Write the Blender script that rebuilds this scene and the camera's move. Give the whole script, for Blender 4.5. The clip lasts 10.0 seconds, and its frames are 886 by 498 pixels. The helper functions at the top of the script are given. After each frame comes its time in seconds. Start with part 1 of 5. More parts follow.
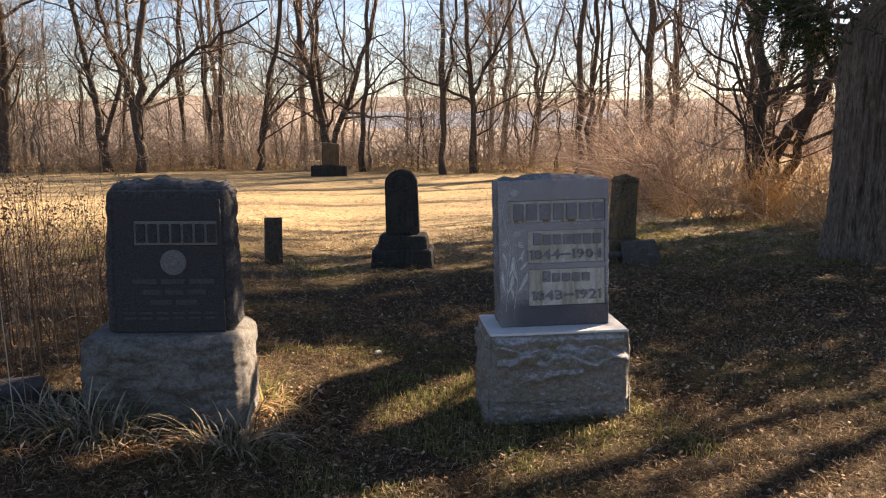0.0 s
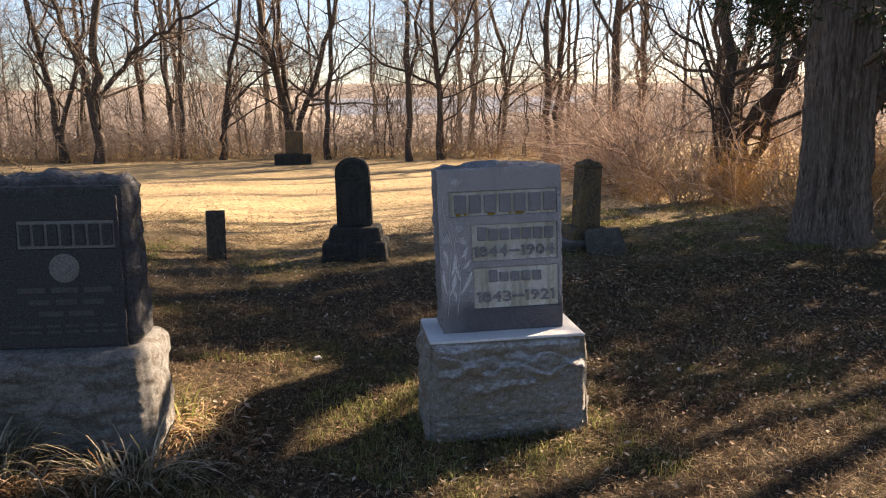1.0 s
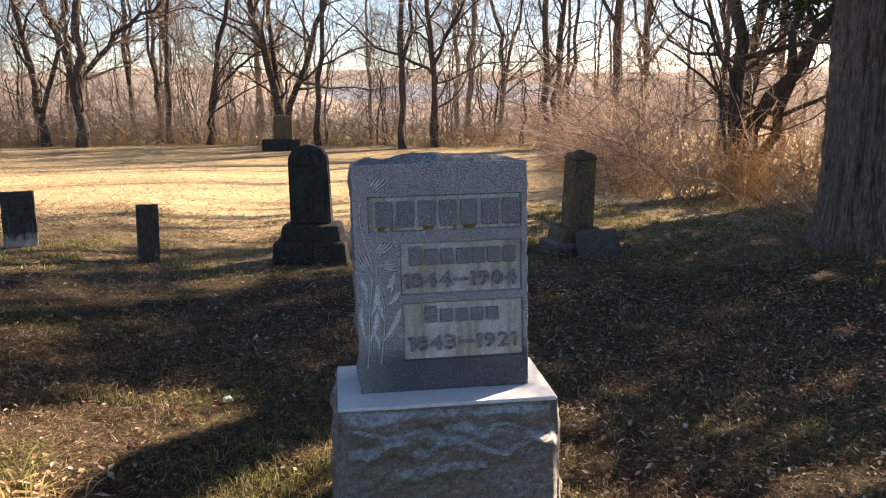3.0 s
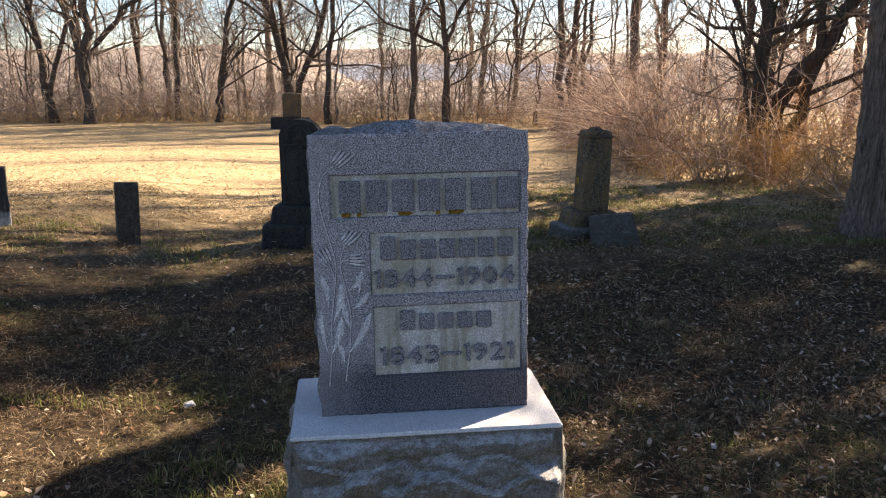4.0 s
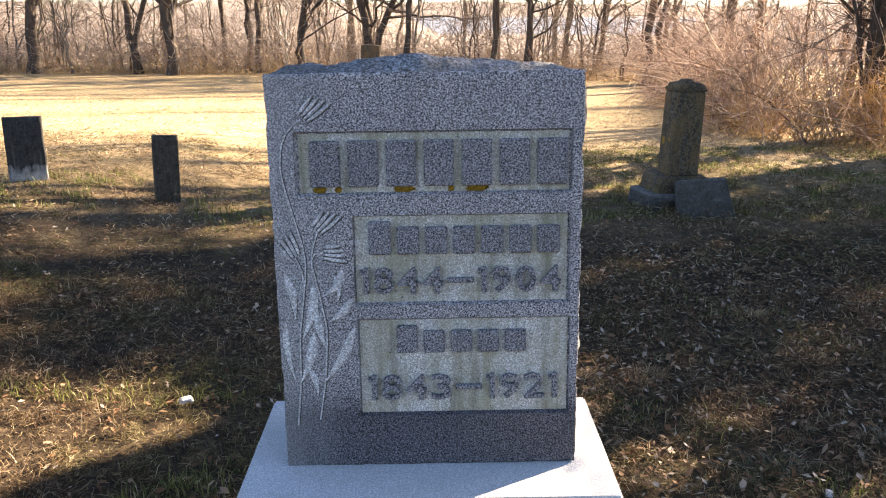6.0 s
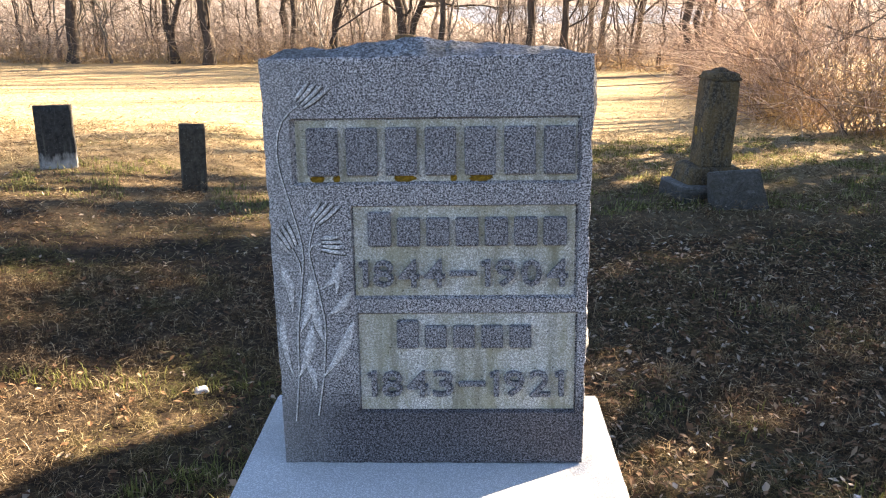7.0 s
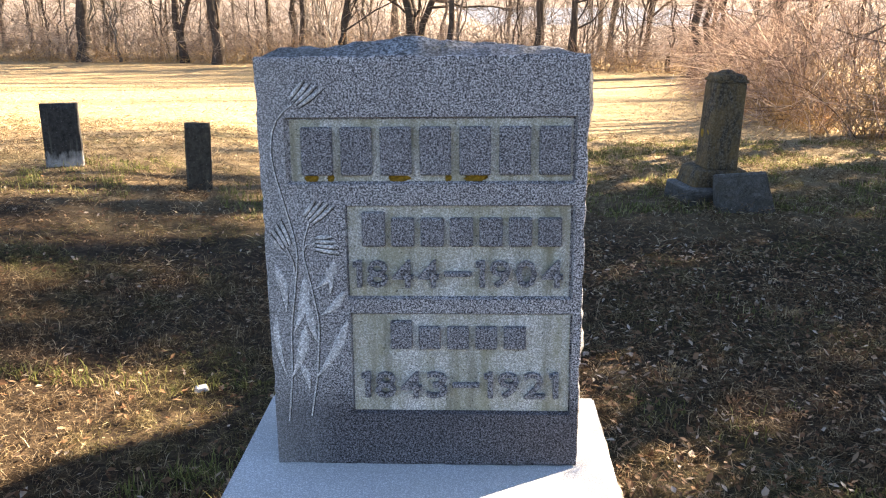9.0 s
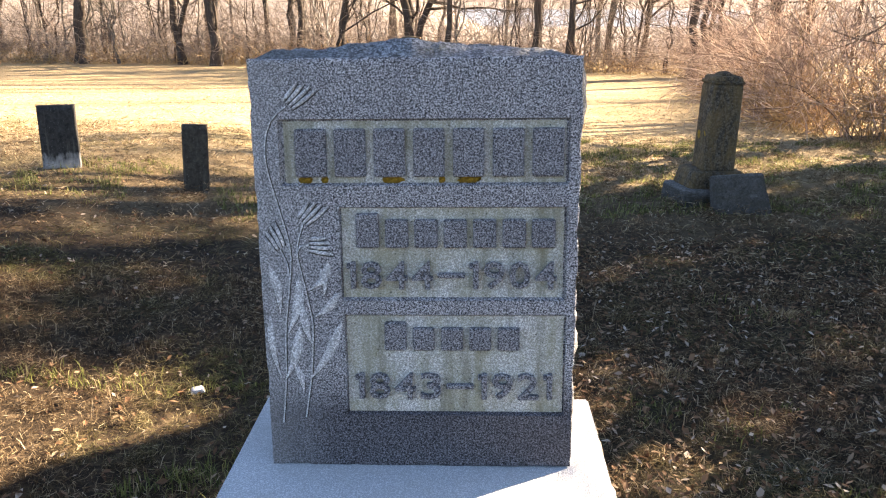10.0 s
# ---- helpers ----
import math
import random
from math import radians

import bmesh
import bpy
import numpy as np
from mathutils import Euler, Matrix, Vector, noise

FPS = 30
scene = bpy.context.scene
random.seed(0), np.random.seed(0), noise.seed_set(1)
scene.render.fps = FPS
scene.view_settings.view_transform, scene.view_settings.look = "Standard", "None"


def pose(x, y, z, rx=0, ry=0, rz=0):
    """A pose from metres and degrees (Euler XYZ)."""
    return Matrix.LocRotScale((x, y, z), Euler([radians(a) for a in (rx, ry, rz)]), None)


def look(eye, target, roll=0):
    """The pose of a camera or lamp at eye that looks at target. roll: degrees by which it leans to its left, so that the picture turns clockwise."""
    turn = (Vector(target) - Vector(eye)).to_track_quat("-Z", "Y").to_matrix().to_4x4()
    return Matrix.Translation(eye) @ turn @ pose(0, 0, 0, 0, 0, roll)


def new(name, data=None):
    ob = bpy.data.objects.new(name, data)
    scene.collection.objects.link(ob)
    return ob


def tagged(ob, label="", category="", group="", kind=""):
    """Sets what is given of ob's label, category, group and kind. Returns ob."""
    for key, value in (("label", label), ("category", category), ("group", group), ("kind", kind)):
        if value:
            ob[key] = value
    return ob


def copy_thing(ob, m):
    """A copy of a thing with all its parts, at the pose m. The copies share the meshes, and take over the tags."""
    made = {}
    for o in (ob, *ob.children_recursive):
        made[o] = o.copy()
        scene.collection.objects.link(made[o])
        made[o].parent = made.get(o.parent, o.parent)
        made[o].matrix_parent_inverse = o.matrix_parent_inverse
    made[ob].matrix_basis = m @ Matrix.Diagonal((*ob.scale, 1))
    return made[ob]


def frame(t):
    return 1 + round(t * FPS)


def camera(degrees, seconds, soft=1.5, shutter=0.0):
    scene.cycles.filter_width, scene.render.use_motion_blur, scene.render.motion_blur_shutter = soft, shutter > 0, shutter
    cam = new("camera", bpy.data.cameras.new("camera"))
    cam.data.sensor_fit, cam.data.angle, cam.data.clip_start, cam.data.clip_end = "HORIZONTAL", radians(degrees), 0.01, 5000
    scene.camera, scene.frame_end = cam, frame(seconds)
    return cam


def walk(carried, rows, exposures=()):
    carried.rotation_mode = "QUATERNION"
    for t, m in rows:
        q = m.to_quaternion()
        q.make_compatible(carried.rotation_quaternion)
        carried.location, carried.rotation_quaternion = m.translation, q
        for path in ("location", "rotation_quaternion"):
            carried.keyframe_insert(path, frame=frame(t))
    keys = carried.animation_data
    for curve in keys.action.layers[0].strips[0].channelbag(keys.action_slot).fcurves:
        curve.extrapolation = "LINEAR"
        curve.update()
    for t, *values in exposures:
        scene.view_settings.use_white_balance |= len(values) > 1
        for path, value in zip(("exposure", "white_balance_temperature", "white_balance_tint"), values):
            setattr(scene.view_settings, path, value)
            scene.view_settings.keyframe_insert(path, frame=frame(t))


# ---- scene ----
cam = camera(55.8, 10.0, soft=1.15)
METRES, EYE, TILT, LEAN, TURN = 3.432, 1.5, 0.0, 0.0, -13.3
PATH = [
    (0, (0.684, 0.06, 1.643), (0.873, 2.022, 1.303), -0.2),
    (0.5, (0.798, 0.309, 1.625), (1.028, 2.262, 1.261), -0.8),
    (1, (0.932, 0.555, 1.607), (1.185, 2.504, 1.235), -0.8),
    (1.5, (0.986, 0.851, 1.577), (1.289, 2.789, 1.186), -0.1),
    (2, (1.066, 1.146, 1.575), (1.41, 3.075, 1.173), 0.0),
    (2.5, (1.243, 1.458, 1.532), (1.54, 3.394, 1.128), -0.7),
    (2.7, (1.314, 1.565, 1.533), (1.576, 3.507, 1.132), -0.3),
    (3.8, (1.508, 2.187, 1.449), (1.749, 4.126, 1.024), 0.1),
    (4, (1.558, 2.294, 1.435), (1.778, 4.231, 0.988), 0.2),
    (4.5, (1.703, 2.537, 1.404), (1.827, 4.476, 0.928), 0.2),
    (5, (1.735, 2.73, 1.381), (1.818, 4.662, 0.87), 0.3),
    (5.5, (1.744, 2.915, 1.353), (1.821, 4.841, 0.821), 0.3),
    (6.8, (1.834, 3.079, 1.331), (1.778, 4.995, 0.761), -0.0),
    (7, (1.841, 3.088, 1.326), (1.786, 5.004, 0.754), 0.0),
    (7.5, (1.853, 3.094, 1.325), (1.792, 5.009, 0.751), 0.1),
    (8, (1.859, 3.098, 1.324), (1.791, 5.013, 0.751), 0.1),
    (8.5, (1.863, 3.1, 1.323), (1.79, 5.015, 0.75), 0.2),
    (9, (1.867, 3.097, 1.323), (1.794, 5.012, 0.753), 0.3),
    (9.5, (1.872, 3.097, 1.325), (1.802, 5.013, 0.756), 0.3),
    (10, (1.876, 3.094, 1.324), (1.807, 5.011, 0.757), 0.3),
]
walk(cam, [(t, look(eye, target, roll)) for t, eye, target, roll in PATH],
     exposures=[(0, 2.34, 7350, 18), (1.5, 2.45, 7100, 17), (2.5, 2.52, 6950, 17), (4.5, 2.64, 6750, 15), (5.5, 3.08, 6850, 15), (7, 3.42, 7050, 13), (10, 3.42, 7050, 13)])

# ---- exposure, sky and sun ----
SUN_AZ, SUN_EL = 32.0, 24.0          # degrees from +x towards +y, and above the horizon
world = bpy.data.worlds.new("world")
scene.world = world
world.use_nodes = True
wn = world.node_tree
sky = wn.nodes.new("ShaderNodeTexSky")
sky.sky_type = 'NISHITA'
sky.sun_disc = False
sky.sun_elevation = radians(SUN_EL)
sky.sun_rotation = radians(90 - SUN_AZ)
sky.air_density, sky.dust_density, sky.ozone_density = 0.65, 0.25, 1.4
wn.links.new(sky.outputs[0], wn.nodes["Background"].inputs[0])
wn.nodes["Background"].inputs[1].default_value = 0.043
sun = new("sun", bpy.data.lights.new("sun", 'SUN'))
sun.data.energy, sun.data.angle, sun.data.color = 5.0, radians(0.6), (1.0, 0.84, 0.64)
SUN_DIR = Vector((math.cos(radians(SUN_EL)) * math.cos(radians(SUN_AZ)), math.cos(radians(SUN_EL)) * math.sin(radians(SUN_AZ)), math.sin(radians(SUN_EL))))
sun.matrix_world = look(SUN_DIR * 60, (0, 0, 0))


# ---- materials ----
def mk(name, rough=0.9, metal=0.0, spec=0.3):
    m = bpy.data.materials.new(name)
    m.use_nodes = True
    b = m.node_tree.nodes["Principled BSDF"]
    b.inputs["Roughness"].default_value, b.inputs["Metallic"].default_value = rough, metal
    b.inputs["Specular IOR Level"].default_value = spec
    return m, m.node_tree.nodes, m.node_tree.links, b


def coords(N, L, scale=(1, 1, 1), kind="Object"):
    tc, mp = N.new("ShaderNodeTexCoord"), N.new("ShaderNodeMapping")
    mp.inputs["Scale"].default_value = scale
    L.new(tc.outputs[kind], mp.inputs[0])
    return mp.outputs[0]


def noise_tex(N, L, vec, scale, detail=4, rough=0.6, distort=0.0):
    n = N.new("ShaderNodeTexNoise")
    n.inputs["Scale"].default_value, n.inputs["Detail"].default_value = scale, detail
    n.inputs["Roughness"].default_value, n.inputs["Distortion"].default_value = rough, distort
    L.new(vec, n.inputs["Vector"])
    return n.outputs["Fac"]


def ramp(N, L, fac, stops):
    r = N.new("ShaderNodeValToRGB")
    e = r.color_ramp.elements
    while len(e) < len(stops):
        e.new(0.5)
    for el, (p, c) in zip(e, stops):
        el.position, el.color = p, (*c, 1) if len(c) == 3 else (c[0], c[0], c[0], 1)
    L.new(fac, r.inputs[0])
    return r.outputs[0]


def mix(N, L, fac, a, b, mode='MIX'):
    m = N.new("ShaderNodeMix")
    m.data_type, m.blend_type = 'RGBA', mode
    for sock, v in ((0, fac), (6, a), (7, b)):
        if isinstance(v, (int, float)):
            m.inputs[sock].default_value = v
        elif isinstance(v, tuple):
            m.inputs[sock].default_value = (*v, 1)
        else:
            L.new(v, m.inputs[sock])
    return m.outputs[2]


def bump(N, L, b, height, strength, distance):
    n = N.new("ShaderNodeBump")
    n.inputs["Strength"].default_value, n.inputs["Distance"].default_value = strength, distance
    L.new(height, n.inputs["Height"])
    L.new(n.outputs[0], b.inputs["Normal"])


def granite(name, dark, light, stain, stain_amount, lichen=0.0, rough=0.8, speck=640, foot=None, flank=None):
    """Speckled stone with weathering stains and moss; foot: a darker band along the bottom with a wavy edge, flank: a
    pale weathered strip down one side.
    """
    m, N, L, b = mk(name, rough)
    v = coords(N, L)
    cell = N.new("ShaderNodeTexVoronoi")
    cell.inputs["Scale"].default_value = speck
    L.new(v, cell.inputs["Vector"])
    chan = N.new("ShaderNodeSeparateColor")
    L.new(cell.outputs["Color"], chan.inputs[0])
    grain = noise_tex(N, L, v, speck * 0.5, 3, 0.8)
    fine = mix(N, L, 0.62, chan.outputs[0], ramp(N, L, grain, [(0.34, (0,)), (0.66, (1.0,))]))
    mid = tuple((p + q) / 2 for p, q in zip(dark, light))
    c = ramp(N, L, fine, [(0.30, dark), (0.46, tuple(x * 0.55 for x in mid)), (0.58, mid), (0.72, light)])
    big = noise_tex(N, L, v, 5, 5, 0.65)
    c = mix(N, L, ramp(N, L, big, [(0.45, (0,)), (0.72, (stain_amount,))]), c, stain)
    vs = coords(N, L, (26, 26, 2.2))
    streak = noise_tex(N, L, vs, 1.0, 3)
    c = mix(N, L, ramp(N, L, streak, [(0.52, (0,)), (0.75, (stain_amount * 0.7,))]), c, tuple(s * 0.75 for s in stain))
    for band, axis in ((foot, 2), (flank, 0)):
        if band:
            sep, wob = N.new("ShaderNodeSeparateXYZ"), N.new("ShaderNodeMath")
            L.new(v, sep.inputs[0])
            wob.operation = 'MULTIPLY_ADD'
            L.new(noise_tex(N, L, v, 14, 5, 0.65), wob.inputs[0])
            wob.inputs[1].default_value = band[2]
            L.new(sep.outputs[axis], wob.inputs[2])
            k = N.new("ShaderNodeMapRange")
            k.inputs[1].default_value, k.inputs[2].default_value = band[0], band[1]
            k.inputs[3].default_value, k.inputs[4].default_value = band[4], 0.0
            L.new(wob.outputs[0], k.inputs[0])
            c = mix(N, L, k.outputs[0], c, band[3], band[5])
    if lichen:
        wash = noise_tex(N, L, coords(N, L, (1.6, 1, 0.55)), 8, 6, 0.7, 0.8)
        c = mix(N, L, ramp(N, L, wash, [(0.42, (0,)), (0.62, (min(1.0, lichen * 1.5),))]), c, tuple(s * 1.05 for s in stain))
        run = noise_tex(N, L, coords(N, L, (34, 10, 3.0)), 1.0, 4, 0.6)
        c = mix(N, L, ramp(N, L, run, [(0.50, (0,)), (0.66, (lichen * 1.3,))]), c, tuple(s * 0.55 for s in stain))
        pit = noise_tex(N, L, v, 150, 3, 0.6)
        c = mix(N, L, ramp(N, L, pit, [(0.32, (0.9,)), (0.39, (0.0,))]), c, (0.035, 0.035, 0.03))
        sp = noise_tex(N, L, v, 17, 4, 0.7, 0.6)
        c = mix(N, L, ramp(N, L, sp, [(0.60, (0,)), (0.70, (lichen,))]), c, (0.22, 0.20, 0.09))
    L.new(c, b.inputs["Base Color"])
    bump(N, L, b, mix(N, L, 0.5, fine, noise_tex(N, L, v, 60, 4)), 0.5, 0.004)
    return m


def rock(name, dark, light, stain, skylit=None):
    """Rough weathered rock: crystalline grain, mottling, rust-brown stains, fine pits. The optional pale colour paints
    skylight on upward facets.
    """
    m, N, L, b = mk(name, 0.92, spec=0.2)
    v = coords(N, L)
    a = noise_tex(N, L, v, 48, 8, 0.78)
    c = ramp(N, L, a, [(0.32, dark), (0.68, light)])
    k = noise_tex(N, L, coords(N, L, (5.5, 5.5, 11)), 1.3, 6, 0.7, 0.7)
    c = mix(N, L, ramp(N, L, k, [(0.47, (0,)), (0.60, (0.75,))]), c, stain)
    # skylight put into the colour: facets that face up turn pale, broken by noise
    if skylit:
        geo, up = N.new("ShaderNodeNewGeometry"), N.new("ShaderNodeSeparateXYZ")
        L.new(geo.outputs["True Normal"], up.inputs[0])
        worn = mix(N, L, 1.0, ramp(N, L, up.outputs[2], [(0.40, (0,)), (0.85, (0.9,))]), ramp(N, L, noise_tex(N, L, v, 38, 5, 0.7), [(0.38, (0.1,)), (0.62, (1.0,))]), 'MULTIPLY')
        c = mix(N, L, worn, c, skylit)
    g = noise_tex(N, L, v, 230, 4, 0.85)
    c = mix(N, L, ramp(N, L, g, [(0.36, (0.75,)), (0.50, (0.0,))]), c, tuple(x * 0.4 for x in dark))
    c = mix(N, L, ramp(N, L, g, [(0.54, (0.0,)), (0.66, (0.6,))]), c, tuple(min(0.8, x * 1.5) for x in light))
    L.new(c, b.inputs["Base Color"])
    bump(N, L, b, mix(N, L, 0.45, a, g), 1.0, 0.012)
    return m


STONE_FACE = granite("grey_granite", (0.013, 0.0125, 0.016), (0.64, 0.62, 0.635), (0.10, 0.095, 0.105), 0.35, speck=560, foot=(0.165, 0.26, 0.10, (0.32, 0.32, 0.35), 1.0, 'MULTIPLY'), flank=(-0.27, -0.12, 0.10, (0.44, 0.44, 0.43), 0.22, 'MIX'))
STONE_LETTER = granite("letter_granite", (0.022, 0.021, 0.026), (0.44, 0.43, 0.45), (0.075, 0.07, 0.075), 0.3, speck=560)
STONE_PANEL = granite("weathered_panel", (0.34, 0.335, 0.32), (0.86, 0.85, 0.825), (0.27, 0.25, 0.15), 0.65, 0.40, speck=560)
STONE_CARVED = granite("bruised_granite", (0.30, 0.30, 0.305), (0.88, 0.875, 0.88), (0.26, 0.23, 0.20), 0.3, speck=560)
# darker than STONE_BASE: the shade over the dark headstone's base is in the colour
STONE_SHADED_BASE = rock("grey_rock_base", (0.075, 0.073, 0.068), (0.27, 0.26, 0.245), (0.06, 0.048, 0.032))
STONE_ROUGH = granite("rock_faced_granite", (0.06, 0.064, 0.075), (0.36, 0.37, 0.39), (0.09, 0.085, 0.075), 0.6, 0.25, speck=300)
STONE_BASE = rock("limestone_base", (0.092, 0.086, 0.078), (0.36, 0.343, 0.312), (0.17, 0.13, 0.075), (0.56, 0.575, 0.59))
# ledge far paler than its base: skylight from above is put into the colour
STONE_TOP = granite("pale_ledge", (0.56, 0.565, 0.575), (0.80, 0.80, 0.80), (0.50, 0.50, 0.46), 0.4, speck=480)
STONE_DARK = granite("dark_granite", (0.012, 0.012, 0.014), (0.062, 0.060, 0.064), (0.035, 0.030, 0.030), 0.4, 0.0, 0.66, 300)
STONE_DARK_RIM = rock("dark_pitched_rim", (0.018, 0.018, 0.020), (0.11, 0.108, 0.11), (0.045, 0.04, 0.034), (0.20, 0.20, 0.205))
STONE_DARK_PANEL = granite("dark_granite_panel", (0.085, 0.085, 0.088), (0.27, 0.26, 0.25), (0.13, 0.10, 0.085), 0.4)
STONE_WORN = granite("worn_letters", (0.03, 0.029, 0.030), (0.12, 0.115, 0.11), (0.05, 0.047, 0.045), 0.4)
STONE_BLACK = granite("blackened_marble", (0.007, 0.0065, 0.006), (0.042, 0.040, 0.037), (0.065, 0.062, 0.05), 0.45, 0.22, 0.95, 140)
STONE_BROWN = granite("lichened_sandstone", (0.024, 0.021, 0.017), (0.135, 0.113, 0.088), (0.19, 0.12, 0.045), 0.55, 0.3, 0.95, 90)
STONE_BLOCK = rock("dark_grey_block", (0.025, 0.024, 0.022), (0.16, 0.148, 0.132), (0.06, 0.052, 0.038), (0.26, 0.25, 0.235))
# dark colour of the thin strips that draw shade in the carved grooves
CUT_SHADE = rock("dark_cut_shade", (0.03, 0.029, 0.025), (0.07, 0.068, 0.055), (0.05, 0.05, 0.03))


def marble_tablet(name, dark, light, pale_to):
    """Old white marble, blackened above with washed streaks and still pale at its foot."""
    m, N, L, b = mk(name, 0.85)
    v = coords(N, L)
    c = ramp(N, L, noise_tex(N, L, v, 22, 6, 0.75), [(0.35, dark), (0.68, light)])
    run = noise_tex(N, L, coords(N, L, (30, 10, 2.4)), 1.0, 5, 0.65)
    c = mix(N, L, ramp(N, L, run, [(0.55, (0,)), (0.75, (0.55,))]), c, (0.17, 0.155, 0.125))
    fleck = noise_tex(N, L, v, 75, 4, 0.7)
    c = mix(N, L, ramp(N, L, fleck, [(0.63, (0,)), (0.70, (0.8,))]), c, (0.30, 0.29, 0.26))
    sep = N.new("ShaderNodeSeparateXYZ")
    L.new(v, sep.inputs[0])
    wob = N.new("ShaderNodeMath")
    wob.operation = 'MULTIPLY_ADD'
    L.new(noise_tex(N, L, coords(N, L, (1.6, 1, 0.7)), 12, 5, 0.65), wob.inputs[0])
    wob.inputs[1].default_value = 0.30
    L.new(sep.outputs[2], wob.inputs[2])
    pale = ramp(N, L, wob.outputs[0], [(pale_to, (0.85,)), (pale_to + 0.10, (0.0,))])
    c = mix(N, L, pale, c, (0.46, 0.45, 0.42))
    L.new(c, b.inputs["Base Color"])
    bump(N, L, b, noise_tex(N, L, v, 70, 4), 0.5, 0.004)
    return m


LICHEN = rock("orange_lichen", (0.16, 0.09, 0.01), (0.42, 0.25, 0.03), (0.20, 0.15, 0.04))
MARBLE = marble_tablet("blackened_white_marble", (0.012, 0.011, 0.010), (0.06, 0.056, 0.05), 0.24)
MARBLE_BROWN = marble_tablet("browned_marble", (0.022, 0.018, 0.013), (0.09, 0.075, 0.055), 0.17)


def bark(name, dark, light, scale=(9, 9, 1.6), strength=0.8):
    m, N, L, b = mk(name, 0.95, spec=0.15)
    v = coords(N, L, scale)
    n1 = noise_tex(N, L, v, 3.0, 6, 0.65, 0.4)
    n2 = noise_tex(N, L, coords(N, L), 1.4, 3)
    c = ramp(N, L, n1, [(0.3, dark), (0.7, light)])
    c = mix(N, L, ramp(N, L, n2, [(0.4, (0,)), (0.7, (0.5,))]), c, tuple(x * 0.55 for x in light))
    L.new(c, b.inputs["Base Color"])
    bump(N, L, b, n1, strength, 0.03)
    return m


BARK = bark("grey_brown_bark", (0.024, 0.019, 0.016), (0.12, 0.097, 0.08))
BARK_PALE = bark("pale_grey_bark", (0.09, 0.08, 0.07), (0.25, 0.22, 0.185))
BARK_WHITE = bark("white_bark", (0.30, 0.28, 0.25), (0.62, 0.59, 0.54))
BARK_CEDAR = bark("shaggy_cedar_bark", (0.022, 0.016, 0.013), (0.31, 0.24, 0.19), (17, 17, 2.6), 1.0)


def varied(name, stops, rough=0.85, through_light=0.25, patch=None, patch2=None):
    """Leaves and stems: a colour of its own for every piece, with some light let through."""
    m, N, L, b = mk(name, rough, spec=0.2)
    g = N.new("ShaderNodeNewGeometry")
    c = ramp(N, L, g.outputs["Random Per Island"], stops)
    for pa in (patch, patch2):
        if pa:
            pc = N.new("ShaderNodeTexCoord")
            n = noise_tex(N, L, pc.outputs["Object"], pa[0], 4)
            c = mix(N, L, ramp(N, L, n, [(pa[1], (0,)), (pa[2], (pa[4],))]), c, pa[3])
    L.new(c, b.inputs["Base Color"])
    if through_light:
        t, s = N.new("ShaderNodeBsdfTranslucent"), N.new("ShaderNodeMixShader")
        L.new(c, t.inputs[0])
        s.inputs[0].default_value = through_light
        L.new(b.outputs[0], s.inputs[1])
        L.new(t.outputs[0], s.inputs[2])
        L.new(s.outputs[0], N["Material Output"].inputs[0])
    return m


TWIG = varied("bare_twigs", [(0.0, (0.07, 0.054, 0.044)), (0.6, (0.20, 0.158, 0.125)), (1.0, (0.40, 0.32, 0.25))], 0.85, 0)
BRUSH = varied("dry_brush_stems", [(0.0, (0.13, 0.10, 0.082)), (0.5, (0.34, 0.276, 0.231)), (1.0, (0.60, 0.51, 0.435))], 0.8, 0.42)
BRUSH_RED = varied("reddish_brush_stems", [(0.0, (0.13, 0.094, 0.08)), (0.4, (0.35, 0.275, 0.235)), (0.75, (0.56, 0.465, 0.405)), (1.0, (0.84, 0.75, 0.66))], 0.8, 0.6)
STRAW = varied("straw_stalks", [(0.0, (0.28, 0.18, 0.09)), (0.5, (0.52, 0.37, 0.19)), (1.0, (0.72, 0.56, 0.32))], 0.8, 0.45)
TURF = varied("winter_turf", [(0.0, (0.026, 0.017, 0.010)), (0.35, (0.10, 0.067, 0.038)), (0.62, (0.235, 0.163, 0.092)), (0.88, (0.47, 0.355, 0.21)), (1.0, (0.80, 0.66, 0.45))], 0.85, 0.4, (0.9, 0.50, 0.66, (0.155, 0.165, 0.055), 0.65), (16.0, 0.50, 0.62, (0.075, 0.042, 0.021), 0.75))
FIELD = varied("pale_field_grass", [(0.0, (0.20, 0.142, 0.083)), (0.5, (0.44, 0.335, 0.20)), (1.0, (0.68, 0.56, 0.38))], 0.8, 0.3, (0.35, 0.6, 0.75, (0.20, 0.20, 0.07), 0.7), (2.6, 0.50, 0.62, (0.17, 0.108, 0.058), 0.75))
LONG_GRASS = varied("long_grass_blades", [(0.0, (0.05, 0.05, 0.025)), (0.3, (0.11, 0.115, 0.06)), (0.55, (0.20, 0.17, 0.11)), (0.8, (0.36, 0.31, 0.22)), (1.0, (0.62, 0.54, 0.42))], 0.6, 0.3)
WEED = varied("dry_weed_stems", [(0.0, (0.045, 0.033, 0.025)), (0.6, (0.13, 0.095, 0.07)), (1.0, (0.30, 0.225, 0.165))], 0.85, 0)
LEAF = varied("fallen_leaves", [(0.0, (0.09, 0.045, 0.022)), (0.5, (0.21, 0.118, 0.062)), (0.8, (0.32, 0.215, 0.13)), (1.0, (0.56, 0.47, 0.37))], 0.75, 0.2)
